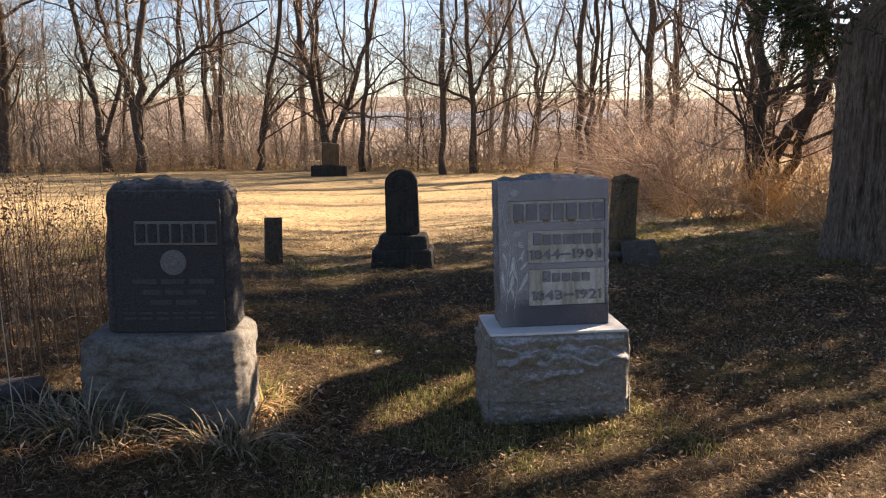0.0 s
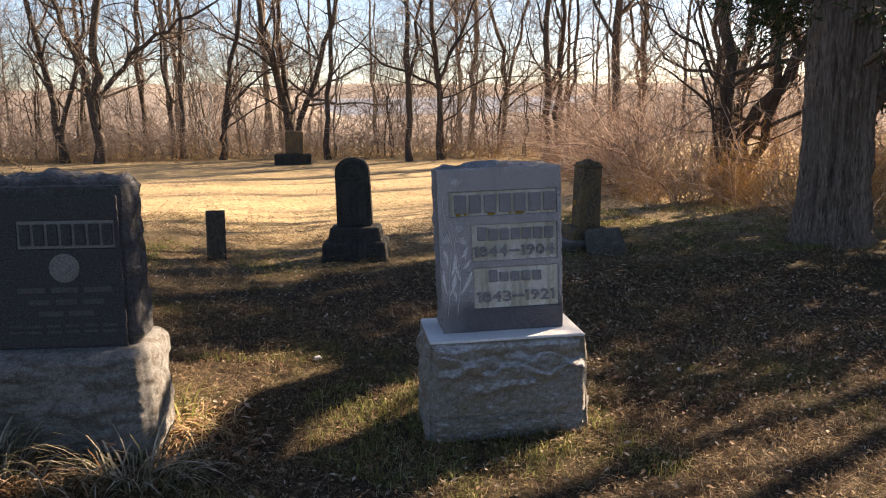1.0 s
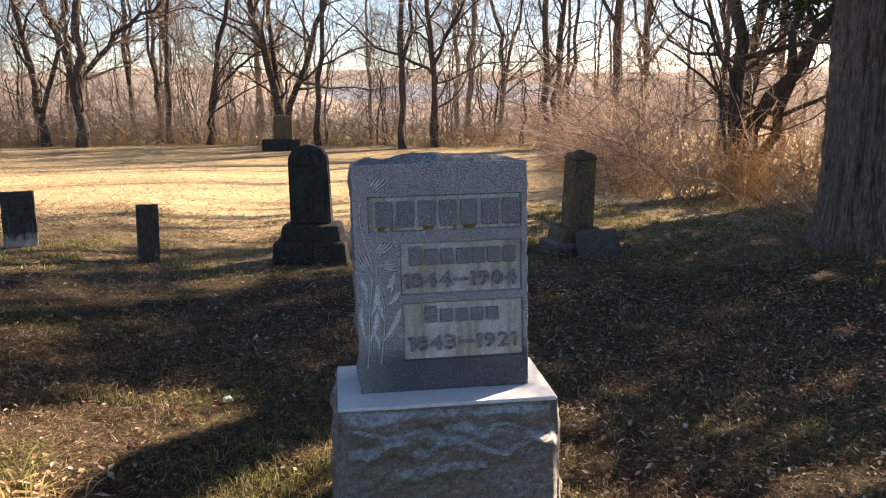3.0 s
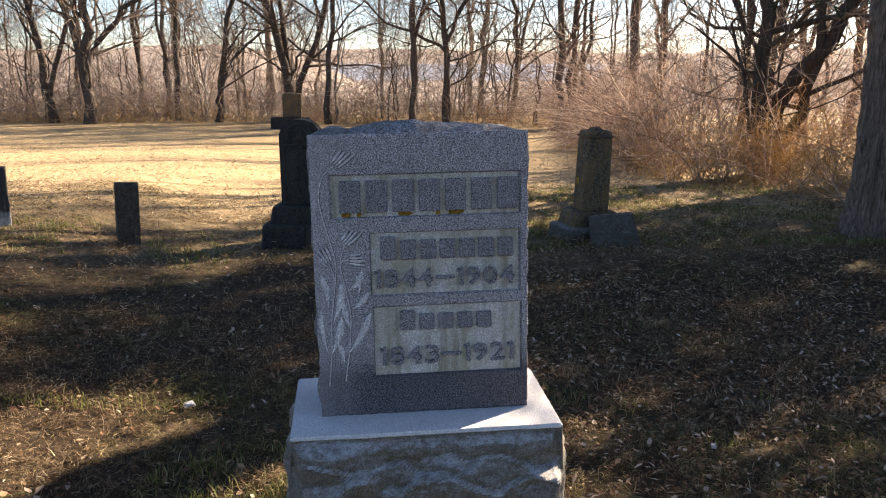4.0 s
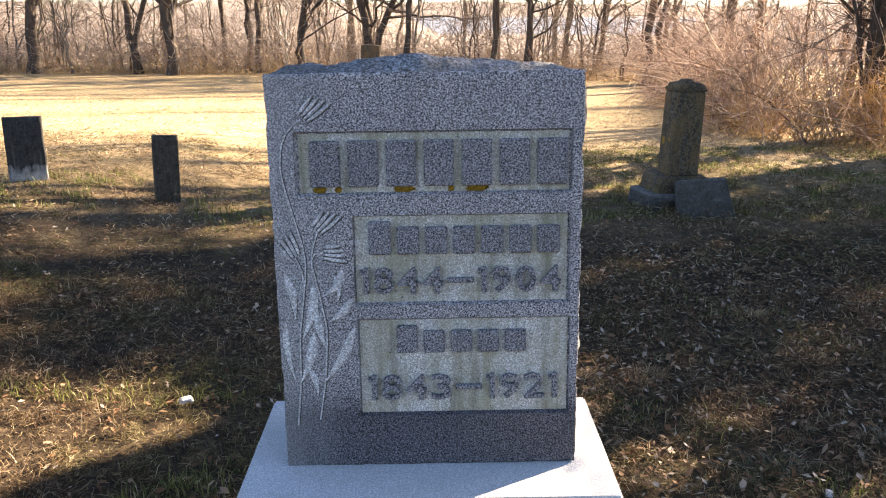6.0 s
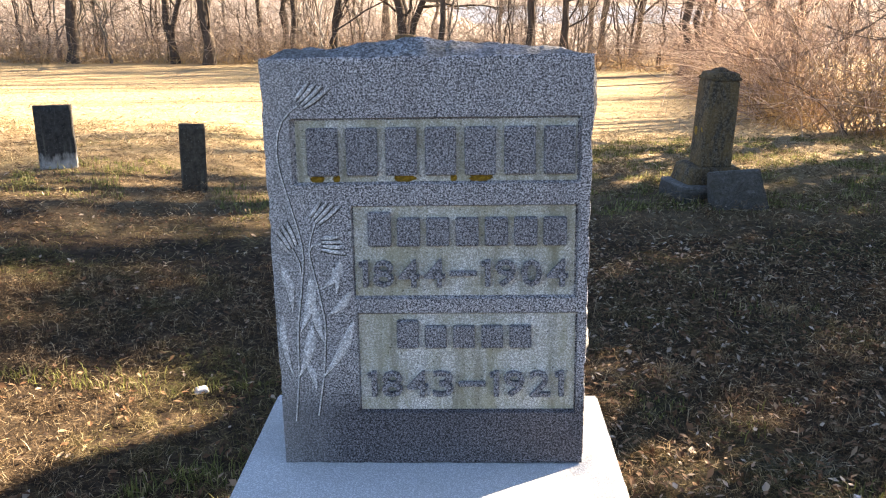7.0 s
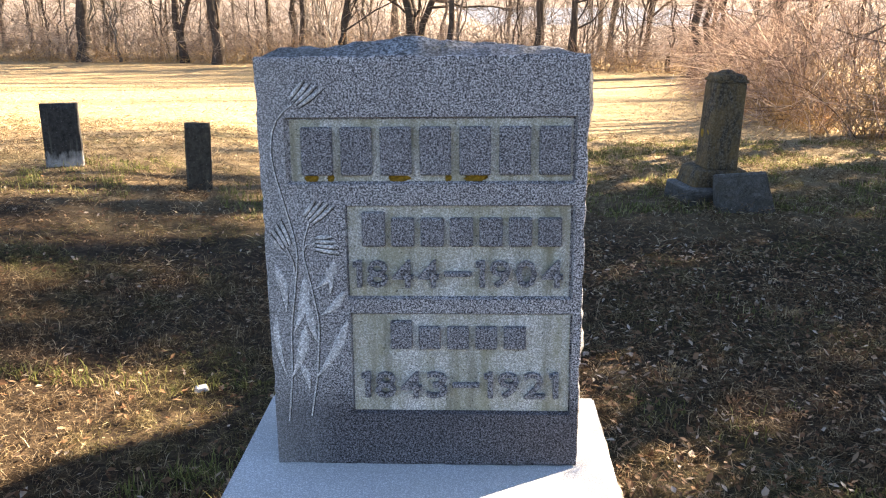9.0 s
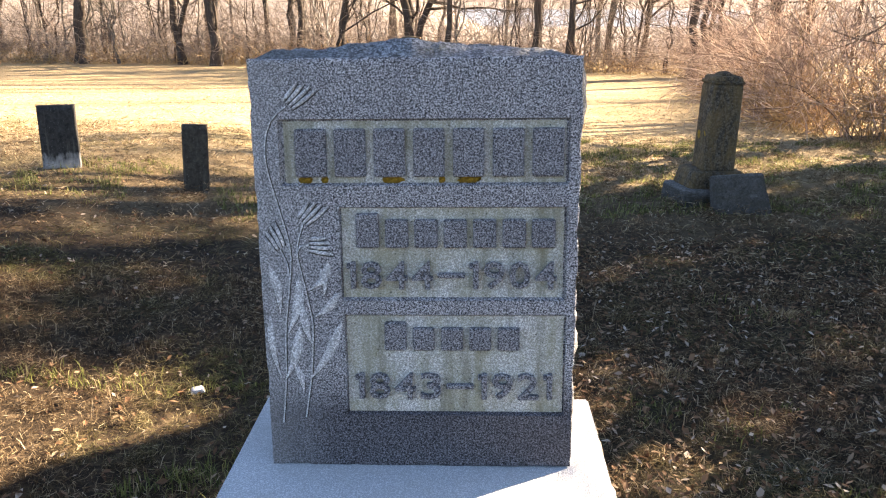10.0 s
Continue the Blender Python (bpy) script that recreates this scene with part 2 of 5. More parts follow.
GREEN = varied("green_winter_grass", [(0.0, (0.06, 0.07, 0.02)), (0.5, (0.165, 0.18, 0.052)), (0.85, (0.30, 0.30, 0.10)), (1.0, (0.46, 0.41, 0.21))], 0.7, 0.4)
CEDAR_LEAF = varied("cedar_sprays", [(0.0, (0.018, 0.03, 0.012)), (0.6, (0.04, 0.06, 0.022)), (1.0, (0.09, 0.085, 0.03))], 0.8, 0.15)


def ground_material():
    m, N, L, b = mk("winter_ground", 0.95, spec=0.1)
    v = coords(N, L)
    n4 = noise_tex(N, L, v, 24, 4, 0.6)
    n1, n2, n3 = noise_tex(N, L, v, 0.55, 5, 0.6), noise_tex(N, L, v, 9, 6, 0.7), noise_tex(N, L, v, 70, 5, 0.75)
    # near colours darkened for the tree shade there, far field left sunlit pale
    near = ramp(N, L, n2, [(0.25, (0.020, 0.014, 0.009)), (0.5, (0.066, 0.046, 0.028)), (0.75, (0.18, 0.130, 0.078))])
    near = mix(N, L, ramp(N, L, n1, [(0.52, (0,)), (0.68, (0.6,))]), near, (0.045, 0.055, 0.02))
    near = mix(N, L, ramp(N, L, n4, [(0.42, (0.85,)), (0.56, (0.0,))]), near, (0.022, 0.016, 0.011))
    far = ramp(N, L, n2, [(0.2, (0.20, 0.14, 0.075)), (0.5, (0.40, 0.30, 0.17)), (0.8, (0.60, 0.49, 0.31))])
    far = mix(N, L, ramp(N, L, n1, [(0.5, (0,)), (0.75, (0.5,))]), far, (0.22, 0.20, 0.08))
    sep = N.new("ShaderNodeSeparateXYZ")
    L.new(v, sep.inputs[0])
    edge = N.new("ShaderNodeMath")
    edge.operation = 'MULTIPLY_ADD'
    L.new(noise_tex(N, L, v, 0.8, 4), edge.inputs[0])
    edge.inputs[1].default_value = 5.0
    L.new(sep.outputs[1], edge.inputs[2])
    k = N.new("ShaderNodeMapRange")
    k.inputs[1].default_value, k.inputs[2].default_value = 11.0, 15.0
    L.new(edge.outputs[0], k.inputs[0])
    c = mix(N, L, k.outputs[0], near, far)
    k2 = N.new("ShaderNodeMapRange")
    k2.inputs[1].default_value, k2.inputs[2].default_value = 46.0, 57.0
    L.new(edge.outputs[0], k2.inputs[0])
    wood = ramp(N, L, n2, [(0.3, (0.20, 0.168, 0.148)), (0.7, (0.36, 0.31, 0.275))])
    c = mix(N, L, k2.outputs[0], c, wood)
    c = mix(N, L, ramp(N, L, n3, [(0.3, (0.5,)), (0.6, (0.0,))]), c, (0.05, 0.035, 0.022))
    L.new(c, b.inputs["Base Color"])
    bump(N, L, b, mix(N, L, 0.5, n2, n3), 0.6, 0.03)
    return m


GROUND = ground_material()
WATER, _N, _L, _b = mk("river_water", 0.45, spec=0.35)
_b.inputs["Base Color"].default_value = (0.16, 0.17, 0.19, 1)
bump(_N, _L, _b, noise_tex(_N, _L, coords(_N, _L), 0.4, 4), 0.3, 0.3)
FAR_WOOD, _N, _L, _b = mk("far_woods", 1.0, spec=0.0)
_L.new(ramp(_N, _L, noise_tex(_N, _L, coords(_N, _L, (1, 1, 3)), 0.05, 6), [(0.3, (0.20, 0.19, 0.20)), (0.7, (0.34, 0.31, 0.31))]), _b.inputs["Base Color"])


# ---- mesh helpers ----
def smooth(a, b, x):
    t = np.clip((np.asarray(x, float) - a) / (b - a), 0, 1)
    return t * t * (3 - 2 * t)


def lawn_z(x, y):
    """Height of the lawn, and of the wood and river plain before they are set back to their true distance."""
    x, y = np.asarray(x, float), np.asarray(y, float)
    z = -0.20 - 0.013 * (np.clip(y, -20, 32) - 6)
    z = z + 0.24 * smooth(0.6, -1.6, x) * smooth(24, 12, y)
    z = z + 0.045 * smooth(0.9, 1.5, x) * smooth(7, 5, y)
    z = z + (0.012 * np.sin(x * 1.9 + 0.7 * y) * np.sin(y * 1.6 - 0.4 * x) + 0.006 * np.sin(4.7 * x + 1.0) * np.sin(5.3 * y)) * smooth(13, 9, y)
    z = z - 8.5 * smooth(32, 95, y) - 4.5 * smooth(95, 560, y) - 3.0 * smooth(560, 620, y)
    side = np.maximum(smooth(0.03 * y + 6, 0.03 * y - 26, x), smooth(0.25 * y - 2, 0.25 * y + 30, x))
    z = z + (13.5 + 1.2 * np.sin(x * 0.11) + 0.8 * np.sin(x * 0.31 + y * 0.1)) * side * smooth(130, 240, y) * smooth(420, 300, y)
    z = z + 36.0 * smooth(2150, 2420, y) * (1 + 0.10 * np.sin(x * 0.0041 + 1.0) + 0.05 * np.sin(x * 0.013))
    return z


SPREAD, PIVOT = 1.487, Vector((1.066, 1.146, 1.575))    # the wood stands half as far again from this point as it is laid out


def ground_z(x, y):
    """Height of the ground: a lawn that dips to the right and falls away to the wood and the river plain behind it."""
    x, y = np.asarray(x, float), np.asarray(y, float)
    back = PIVOT.z + SPREAD * (lawn_z(PIVOT.x + (x - PIVOT.x) / SPREAD, PIVOT.y + (y - PIVOT.y) / SPREAD) - PIVOT.z)
    w = smooth(11, 32, y)
    return lawn_z(x, y) * (1 - w) + back * w


def set_back(ob):
    """Moves a thing of the wood out to its true distance, at its true size."""
    ob.location = PIVOT + (ob.location - PIVOT) * SPREAD
    ob.scale = ob.scale * SPREAD
    return ob


def fast_mesh(name, V, F, material, soft=False):
    """A mesh from an array of points and an array of equal-sided faces."""
    V, F = np.asarray(V, np.float32).reshape(-1, 3), np.asarray(F, np.int32)
    me = bpy.data.meshes.new(name)
    me.vertices.add(len(V))
    me.vertices.foreach_set("co", V.ravel())
    me.loops.add(F.size)
    me.loops.foreach_set("vertex_index", F.ravel())
    me.polygons.add(len(F))
    me.polygons.foreach_set("loop_start", np.arange(0, F.size, F.shape[1], dtype=np.int32))
    me.polygons.foreach_set("use_smooth", np.full(len(F), soft))
    me.materials.append(material)
    me.update(calc_edges=True)
    me.validate()
    return me


def under(ob, parent):
    ob.parent = parent
    return ob


def part(name, bm, material, parent, label="", soft=False):
    me = bpy.data.meshes.new(name)
    bm.normal_update()
    bm.to_mesh(me)
    bm.free()
    for p in me.polygons:
        p.use_smooth = soft
    me.materials.append(material)
    ob = new(name, me)
    ob.parent = parent
    return tagged(ob, label)


def empty(name, m, label, category, group="", kind=""):
    ob = new(name)
    ob.empty_display_size = 0.1
    ob.matrix_world = m
    return tagged(ob, label, category, group, kind)


def tubes(P, R, sides):
    """Points and quads of tapering tubes along N polylines of K points: P (N, K, 3), R (N, K)."""
    N, K, _ = P.shape
    T = np.gradient(P, axis=1)
    T /= np.linalg.norm(T, axis=2, keepdims=True) + 1e-9
    ref = np.where(np.abs(T[..., 2:3]) > 0.8, np.array([1.0, 0, 0]), np.array([0, 0, 1.0]))
    U = np.cross(T, ref)
    U /= np.linalg.norm(U, axis=2, keepdims=True) + 1e-9
    W = np.cross(T, U)
    a = np.arange(sides) * 2 * np.pi / sides
    V = P[:, :, None] + R[:, :, None, None] * (np.cos(a)[None, None, :, None] * U[:, :, None] + np.sin(a)[None, None, :, None] * W[:, :, None])
    i = np.arange(N * K * sides).reshape(N, K, sides)
    j = np.roll(i, -1, axis=2)
    F = np.stack([i[:, :-1], j[:, :-1], j[:, 1:], i[:, 1:]], axis=-1).reshape(-1, 4)
    return V.reshape(-1, 3), F


def joined(chunks):
    Vs, Fs, n = [], [], 0
    for V, F in chunks:
        Vs.append(V)
        Fs.append(F + n)
        n += len(V)
    return np.concatenate(Vs), np.concatenate(Fs)


def grow(rng, P, R, count, span, length, spread, K, up=0.0, wiggle=0.15, thick=0.55, tip=0.25):
    """Side shoots: count polylines that start somewhere along the polylines P."""
    N, Kp, _ = P.shape
    who = rng.integers(0, N, count)
    t = rng.uniform(*span, count) * (Kp - 1)
    k = np.minimum(t.astype(int), Kp - 2)
    f = (t - k)[:, None]
    p0 = P[who, k] * (1 - f) + P[who, k + 1] * f
    r0 = (R[who, k] * (1 - f[:, 0]) + R[who, k + 1] * f[:, 0]) * thick
    d = P[who, k + 1] - P[who, k]
    d /= np.linalg.norm(d, axis=1, keepdims=True) + 1e-9
    side = rng.normal(size=(count, 3))
    side -= (side * d).sum(1, keepdims=True) * d
    side /= np.linalg.norm(side, axis=1, keepdims=True) + 1e-9
    ang = rng.uniform(*spread, count)[:, None]
    d = d * np.cos(ang) + side * np.sin(ang)
    ln = rng.uniform(*length, count) * (1.1 - 0.5 * t / (Kp - 1))
    step = (ln / (K - 1))[:, None]
    pts = [p0]
    for _ in range(K - 1):
        d = d + rng.normal(size=(count, 3)) * wiggle + np.array([0, 0, up])
        d /= np.linalg.norm(d, axis=1, keepdims=True)
        pts.append(pts[-1] + d * step)
    Q = np.stack(pts, axis=1)
    S = r0[:, None] * np.linspace(1, tip, K)[None]
    return Q, S


def polyline(points, K, rng, wob=0.0):
    """A smooth line of K points through the given few."""
    p = np.array(points, float)
    s = np.concatenate([[0], np.cumsum(np.linalg.norm(np.diff(p, axis=0), axis=1))])
    t = np.linspace(0, s[-1], K)
    out = np.stack([np.interp(t, s, p[:, i]) for i in range(3)], 1)
    for _ in range(2):
        out[1:-1] = (out[:-2] + 2 * out[1:-1] + out[2:]) / 4
    out[1:-1] += rng.normal(size=(K - 2, 3)) * wob
    return out


# ---- ground, water and the far shore ----
xs = np.unique(np.concatenate([np.linspace(-7, 11, 110), np.linspace(-60, 60, 61), np.sign(np.linspace(-1, 1, 41)) * np.abs(np.linspace(-1, 1, 41)) ** 3 * 4200]))
ys = np.unique(np.concatenate([np.linspace(-1, 13, 90), np.linspace(-30, 160, 96), np.linspace(160, 690, 40), np.linspace(690, 1040, 10), np.linspace(1040, 3900, 34), [-200, -1000, -3000, 4600]]))
X, Y = np.meshgrid(xs, ys)
Gi = np.arange(X.size).reshape(X.shape)
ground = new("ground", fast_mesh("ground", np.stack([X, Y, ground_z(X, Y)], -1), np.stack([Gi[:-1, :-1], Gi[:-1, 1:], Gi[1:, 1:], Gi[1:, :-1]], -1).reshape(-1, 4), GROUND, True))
tagged(ground, "winter lawn of dry tan and green grass", "ground", kind="structure")
water = new("water", fast_mesh("water", [(-4200, 833, -23.07), (4200, 833, -23.07), (4200, 3420, -23.07), (-4200, 3420, -23.07)], [(0, 1, 2, 3)], WATER))
tagged(water, "pale wide river behind the bare trees", "river", kind="structure")


# ---- headstones ----
def rock_box(w0, w1, d, h, rough_faces, amp, cells=14, seed=0, crown=0.0, batter=0.0, worn=0.0):
    """A squared stone block on z = 0, front at y = 0 and its middle at x = 0; named faces are left rock-faced."""
    bm = bmesh.new()
    nx, ny, nz = cells, max(4, cells // 2), cells
    def put(u, v, w):
        half = (w0 + (w1 - w0) * w) / 2
        return Vector(((u * 2 - 1) * half, batter * w + v * (d - 2 * batter * w), w * h))
    made = {}
    def vert(i, j, k):
        if (i, j, k) not in made:
            u, v, w = i / nx, j / ny, k / nz
            p = put(u, v, w)
            if worn:
                half = (w0 + (w1 - w0) * w) / 2 - worn
                core = Vector((max(-half, min(half, p.x)), max(worn, min(d - worn, p.y)), min(h - worn, p.z)))
                out = p - core
                if out.length > worn:
                    p = core + out.normalized() * worn
            q = p * 9 + Vector((seed * 7.3, seed * 3.1, 0))
            n = noise.fractal(q, 1.0, 2.0, 4) + 0.6 * noise.noise(q * 0.45)
            n2 = noise.fractal(q * 1.1 + Vector((40, 9, 3)), 1.0, 2.0, 4)
            edge = min(min(u, 1 - u) * w0, min(w, 1 - w) * h) / 0.05
            fall = min(1, edge)
            if amp > 0.023:
                edge, fall = edge * 2.2, min(1, edge * 2.2)
            if 'front' in rough_faces and j == 0:
                lay = noise.fractal(Vector((p.x * 3.2 + seed, seed * 2.0, p.z * 11 + 0.7 * noise.noise(q * 0.35))), 0.8, 2.2, 4)
                step = math.floor(lay * 3.0) / 3.0
                if amp > 0.023:
                    wav = 0.05 * noise.noise(Vector((u * 4.0, 1.7, seed))) + 0.025 * noise.noise(Vector((u * 11, 5.0, seed)))
                    low = 1 - float(smooth(0.32 + wav, 0.332 + wav, w)) + 0.8 * math.exp(-((w - 0.312 - wav) / 0.014) ** 2)
                    wav2 = 0.11 * noise.noise(Vector((u * 5.0, 7.7, seed))) + 0.04 * noise.noise(Vector((u * 13, 2.0, seed)))
                    shelf = 0.55 * float(smooth(0.83 + wav2, 0.85 + wav2, w)) + 0.75 * float(smooth(0.73 - wav2, 0.755 - wav2, w)) * float(smooth(-0.15, 0.1, noise.noise(Vector((u * 3.0, 21.0, seed)))))
                    sc = p.z * 8.6 + 0.95 * noise.noise(Vector((p.x * 4.2, 3.3, p.z * 2.2))) + 0.30 * noise.noise(Vector((p.x * 13, 6.1, p.z * 6)))
                    sf = sc - math.floor(sc)
                    scal = (sf / 0.80 if sf < 0.80 else (1 - sf) / 0.20) * float(smooth(-0.3, 0.2, noise.noise(Vector((p.x * 5.0, 12.0, p.z * 8.0))))) * (0.15 + 0.85 * float(smooth(0.5, 0.66, w)))
                    p.y -= (0.050 * min(1, edge * 0.7) - 0.046 * low * (0.6 + 0.4 * abs(lay)) - 0.034 * shelf + 0.034 * scal + 0.008 * noise.noise(q * 4.0) + 0.004 * noise.noise(q * 9.0) + 0.3 * amp * (0.45 * n + 0.55 * step + 0.2 * lay) - 0.004 * max(0, 0.10 - abs(noise.noise(Vector((p.x * 3.5, 9.0, p.z * 7.5))))) / 0.10) * fall
                else:
                    p.y -= amp * (1.0 + 0.5 * n + 1.1 * step + 0.3 * lay) * fall
            if 'back' in rough_faces and j == ny:
                p.y += amp * (0.6 + n) * fall
            e2 = min(1, min(min(v, 1 - v) * d, min(w, 1 - w) * h) / 0.04)
            if 'left' in rough_faces and i == 0:
                p.x -= amp * (0.5 + n2) * e2
            if 'right' in rough_faces and i == nx:
                p.x += amp * (0.5 + n2) * e2
            if 'top' in rough_faces and k == nz:
                e3 = min(1, min(min(u, 1 - u) * w0, min(v, 1 - v) * d) / 0.05)
                p.z += (amp * (0.4 + n2 + 0.3 * abs(noise.noise(q * 3.1)) + 0.16 * noise.noise(q * 9.0)) + crown * (0.45 + 0.75 * math.exp(-((u - 0.42) / 0.22) ** 2))) * e3
            p += Vector((n2, n, n2)) * amp * 0.10
            made[i, j, k] = bm.verts.new(p)
        return made[i, j, k]
    for i in range(nx):
        for k in range(nz):
            bm.faces.new([vert(i, 0, k), vert(i + 1, 0, k), vert(i + 1, 0, k + 1), vert(i, 0, k + 1)])
            bm.faces.new([vert(i, ny, k), vert(i, ny, k + 1), vert(i + 1, ny, k + 1), vert(i + 1, ny, k)])
    for j in range(ny):
        for k in range(nz):
            bm.faces.new([vert(0, j, k), vert(0, j, k + 1), vert(0, j + 1, k + 1), vert(0, j + 1, k)])
            bm.faces.new([vert(nx, j, k), vert(nx, j + 1, k), vert(nx, j + 1, k + 1), vert(nx, j, k + 1)])
    for i in range(nx):
        for j in range(ny):
            bm.faces.new([vert(i, j, nz), vert(i + 1, j, nz), vert(i + 1, j + 1, nz), vert(i, j + 1, nz)])
            bm.faces.new([vert(i, j, 0), vert(i, j + 1, 0), vert(i + 1, j + 1, 0), vert(i + 1, j, 0)])
    return bm


def slab(x0, x1, y0, y1, z0, z1, bev=0.004, segs=2):
    """A bevelled block."""
    bm = bmesh.new()
    bmesh.ops.create_cube(bm, size=1)
    for v in bm.verts:
        v.co = Vector(((x0 + x1) / 2 + v.co.x * (x1 - x0), (y0 + y1) / 2 + v.co.y * (y1 - y0), (z0 + z1) / 2 + v.co.z * (z1 - z0)))
    if bev:
        bmesh.ops.bevel(bm, geom=bm.edges[:], offset=bev, segments=segs, affect='EDGES')
    return bm


def dressed_front(w0, w1, h, panels, depth, skip=0.0):
    """A dressed front face with recessed panels: (u0, u1, v0, v1) from its lower middle."""
    us, vs = {-0.5, 0.5}, {0.0, 1.0}
    us |= set(np.linspace(-0.5, 0.5, 61)) | {-0.494, 0.494}
    vs |= set(np.linspace(0, 1, 71)) | {0.005, 0.995}
    for u0, u1, v0, v1 in panels:
        for a in (u0, u1):
            us |= {a / w0 - 0.003 / w0, a / w0 + 0.003 / w0}
        for a in (v0, v1):
            vs |= {a / h - 0.003 / h, a / h + 0.003 / h}
    us, vs = sorted(us), sorted(vs)
    bm = bmesh.new()
    grid = []
    for v in vs:
        row = []
        for u in us:
            x, z = u * w0, v * h
            y = 0.0
            for u0, u1, v0, v1 in panels:
                if u0 < x < u1 and v0 < z < v1:
                    y = depth
            e = min((0.5 - abs(u)) * w0, min(v, 1 - v) * h)
            px, rub = u * (w0 + (w1 - w0) * v), 0.0
            if e < 0.006:
                chip = noise.fractal(Vector((px * 24, 3.7, z * 24)), 0.9, 2.0, 4)
                rub = (0.0030 + 0.0075 * max(0, chip)) * (1 if e < 0.002 else 0.35)
                px -= math.copysign(rub * 0.9, u) if (0.5 - abs(u)) * w0 < 0.006 else 0
                z -= rub * 0.7 * (1 if v > 0.5 else 0) if min(v, 1 - v) * h < 0.006 else 0
            row.append(bm.verts.new((px, y + rub * 0.9, z)))
        grid.append(row)
    for k in range(len(vs) - 1):
        for i in range(len(us) - 1):
            bm.faces.new([grid[k][i], grid[k][i + 1], grid[k + 1][i + 1], grid[k + 1][i]])
    ring = [e for e in bm.edges if e.is_boundary]
    ext = bmesh.ops.extrude_edge_only(bm, edges=ring)
    for v in ext["geom"]:
        if isinstance(v, bmesh.types.BMVert):
            v.co.y += 0.03
            v.co.x *= 0.995
    return bm


def figures(text, height, width, depth):
    """Raised figures cut in stone, as a mesh in the x-z plane, middle at x = 0, foot at z = 0."""
    cu = bpy.data.curves.new("figures", 'FONT')
    cu.body, cu.align_x, cu.extrude, cu.size, cu.offset = text, 'CENTER', depth, 1.0, 0.012
    cu.resolution_u = 2
    tmp = bpy.data.objects.new("figures", cu)
    scene.collection.objects.link(tmp)
    me = bpy.data.meshes.new_from_object(tmp.evaluated_get(bpy.context.evaluated_depsgraph_get()))
    bpy.data.objects.remove(tmp)
    bm = bmesh.new()
    bm.from_mesh(me)
    bpy.data.meshes.remove(me)
    xs_, ys_ = [v.co.x for v in bm.verts], [v.co.y for v in bm.verts]
    sx, sy = width / (max(xs_) - min(xs_)), height / (max(ys_) - min(ys_))
    mx, my = (max(xs_) + min(xs_)) / 2, min(ys_)
    for v in bm.verts:
        v.co = Vector(((v.co.x - mx) * sx, -v.co.z, (v.co.y - my) * sy))
    return bm


def figure_one(height, width):
    """A plain figure one: a thick upright with a short flag."""
    bm = slab(-width * 0.12, width * 0.5, -0.009, 0.006, 0, height, 0.002, 1)
    flag = slab(-width * 0.55, -width * 0.10, -0.009, 0.006, height * 0.74, height * 0.94, 0.002, 1)
    me = bpy.data.meshes.new("flag")
    flag.to_mesh(me)
    flag.free()
    bm.from_mesh(me)
    bpy.data.meshes.remove(me)
    return bm


def letter_bars(parent, mat, u0, u1, v0, v1, count, gap, y, first_tall=0.0):
    """Plain raised bars in place of cut letters."""
    w = (u1 - u0 + gap) / count
    for i in range(count):
        tall = v1 + (first_tall if i == 0 else 0)
        part("letter_bar", slab(u0 + i * w, u0 + (i + 1) * w - gap, y - 0.009, y + 0.006, v0, tall, 0.003, 1), mat, parent)


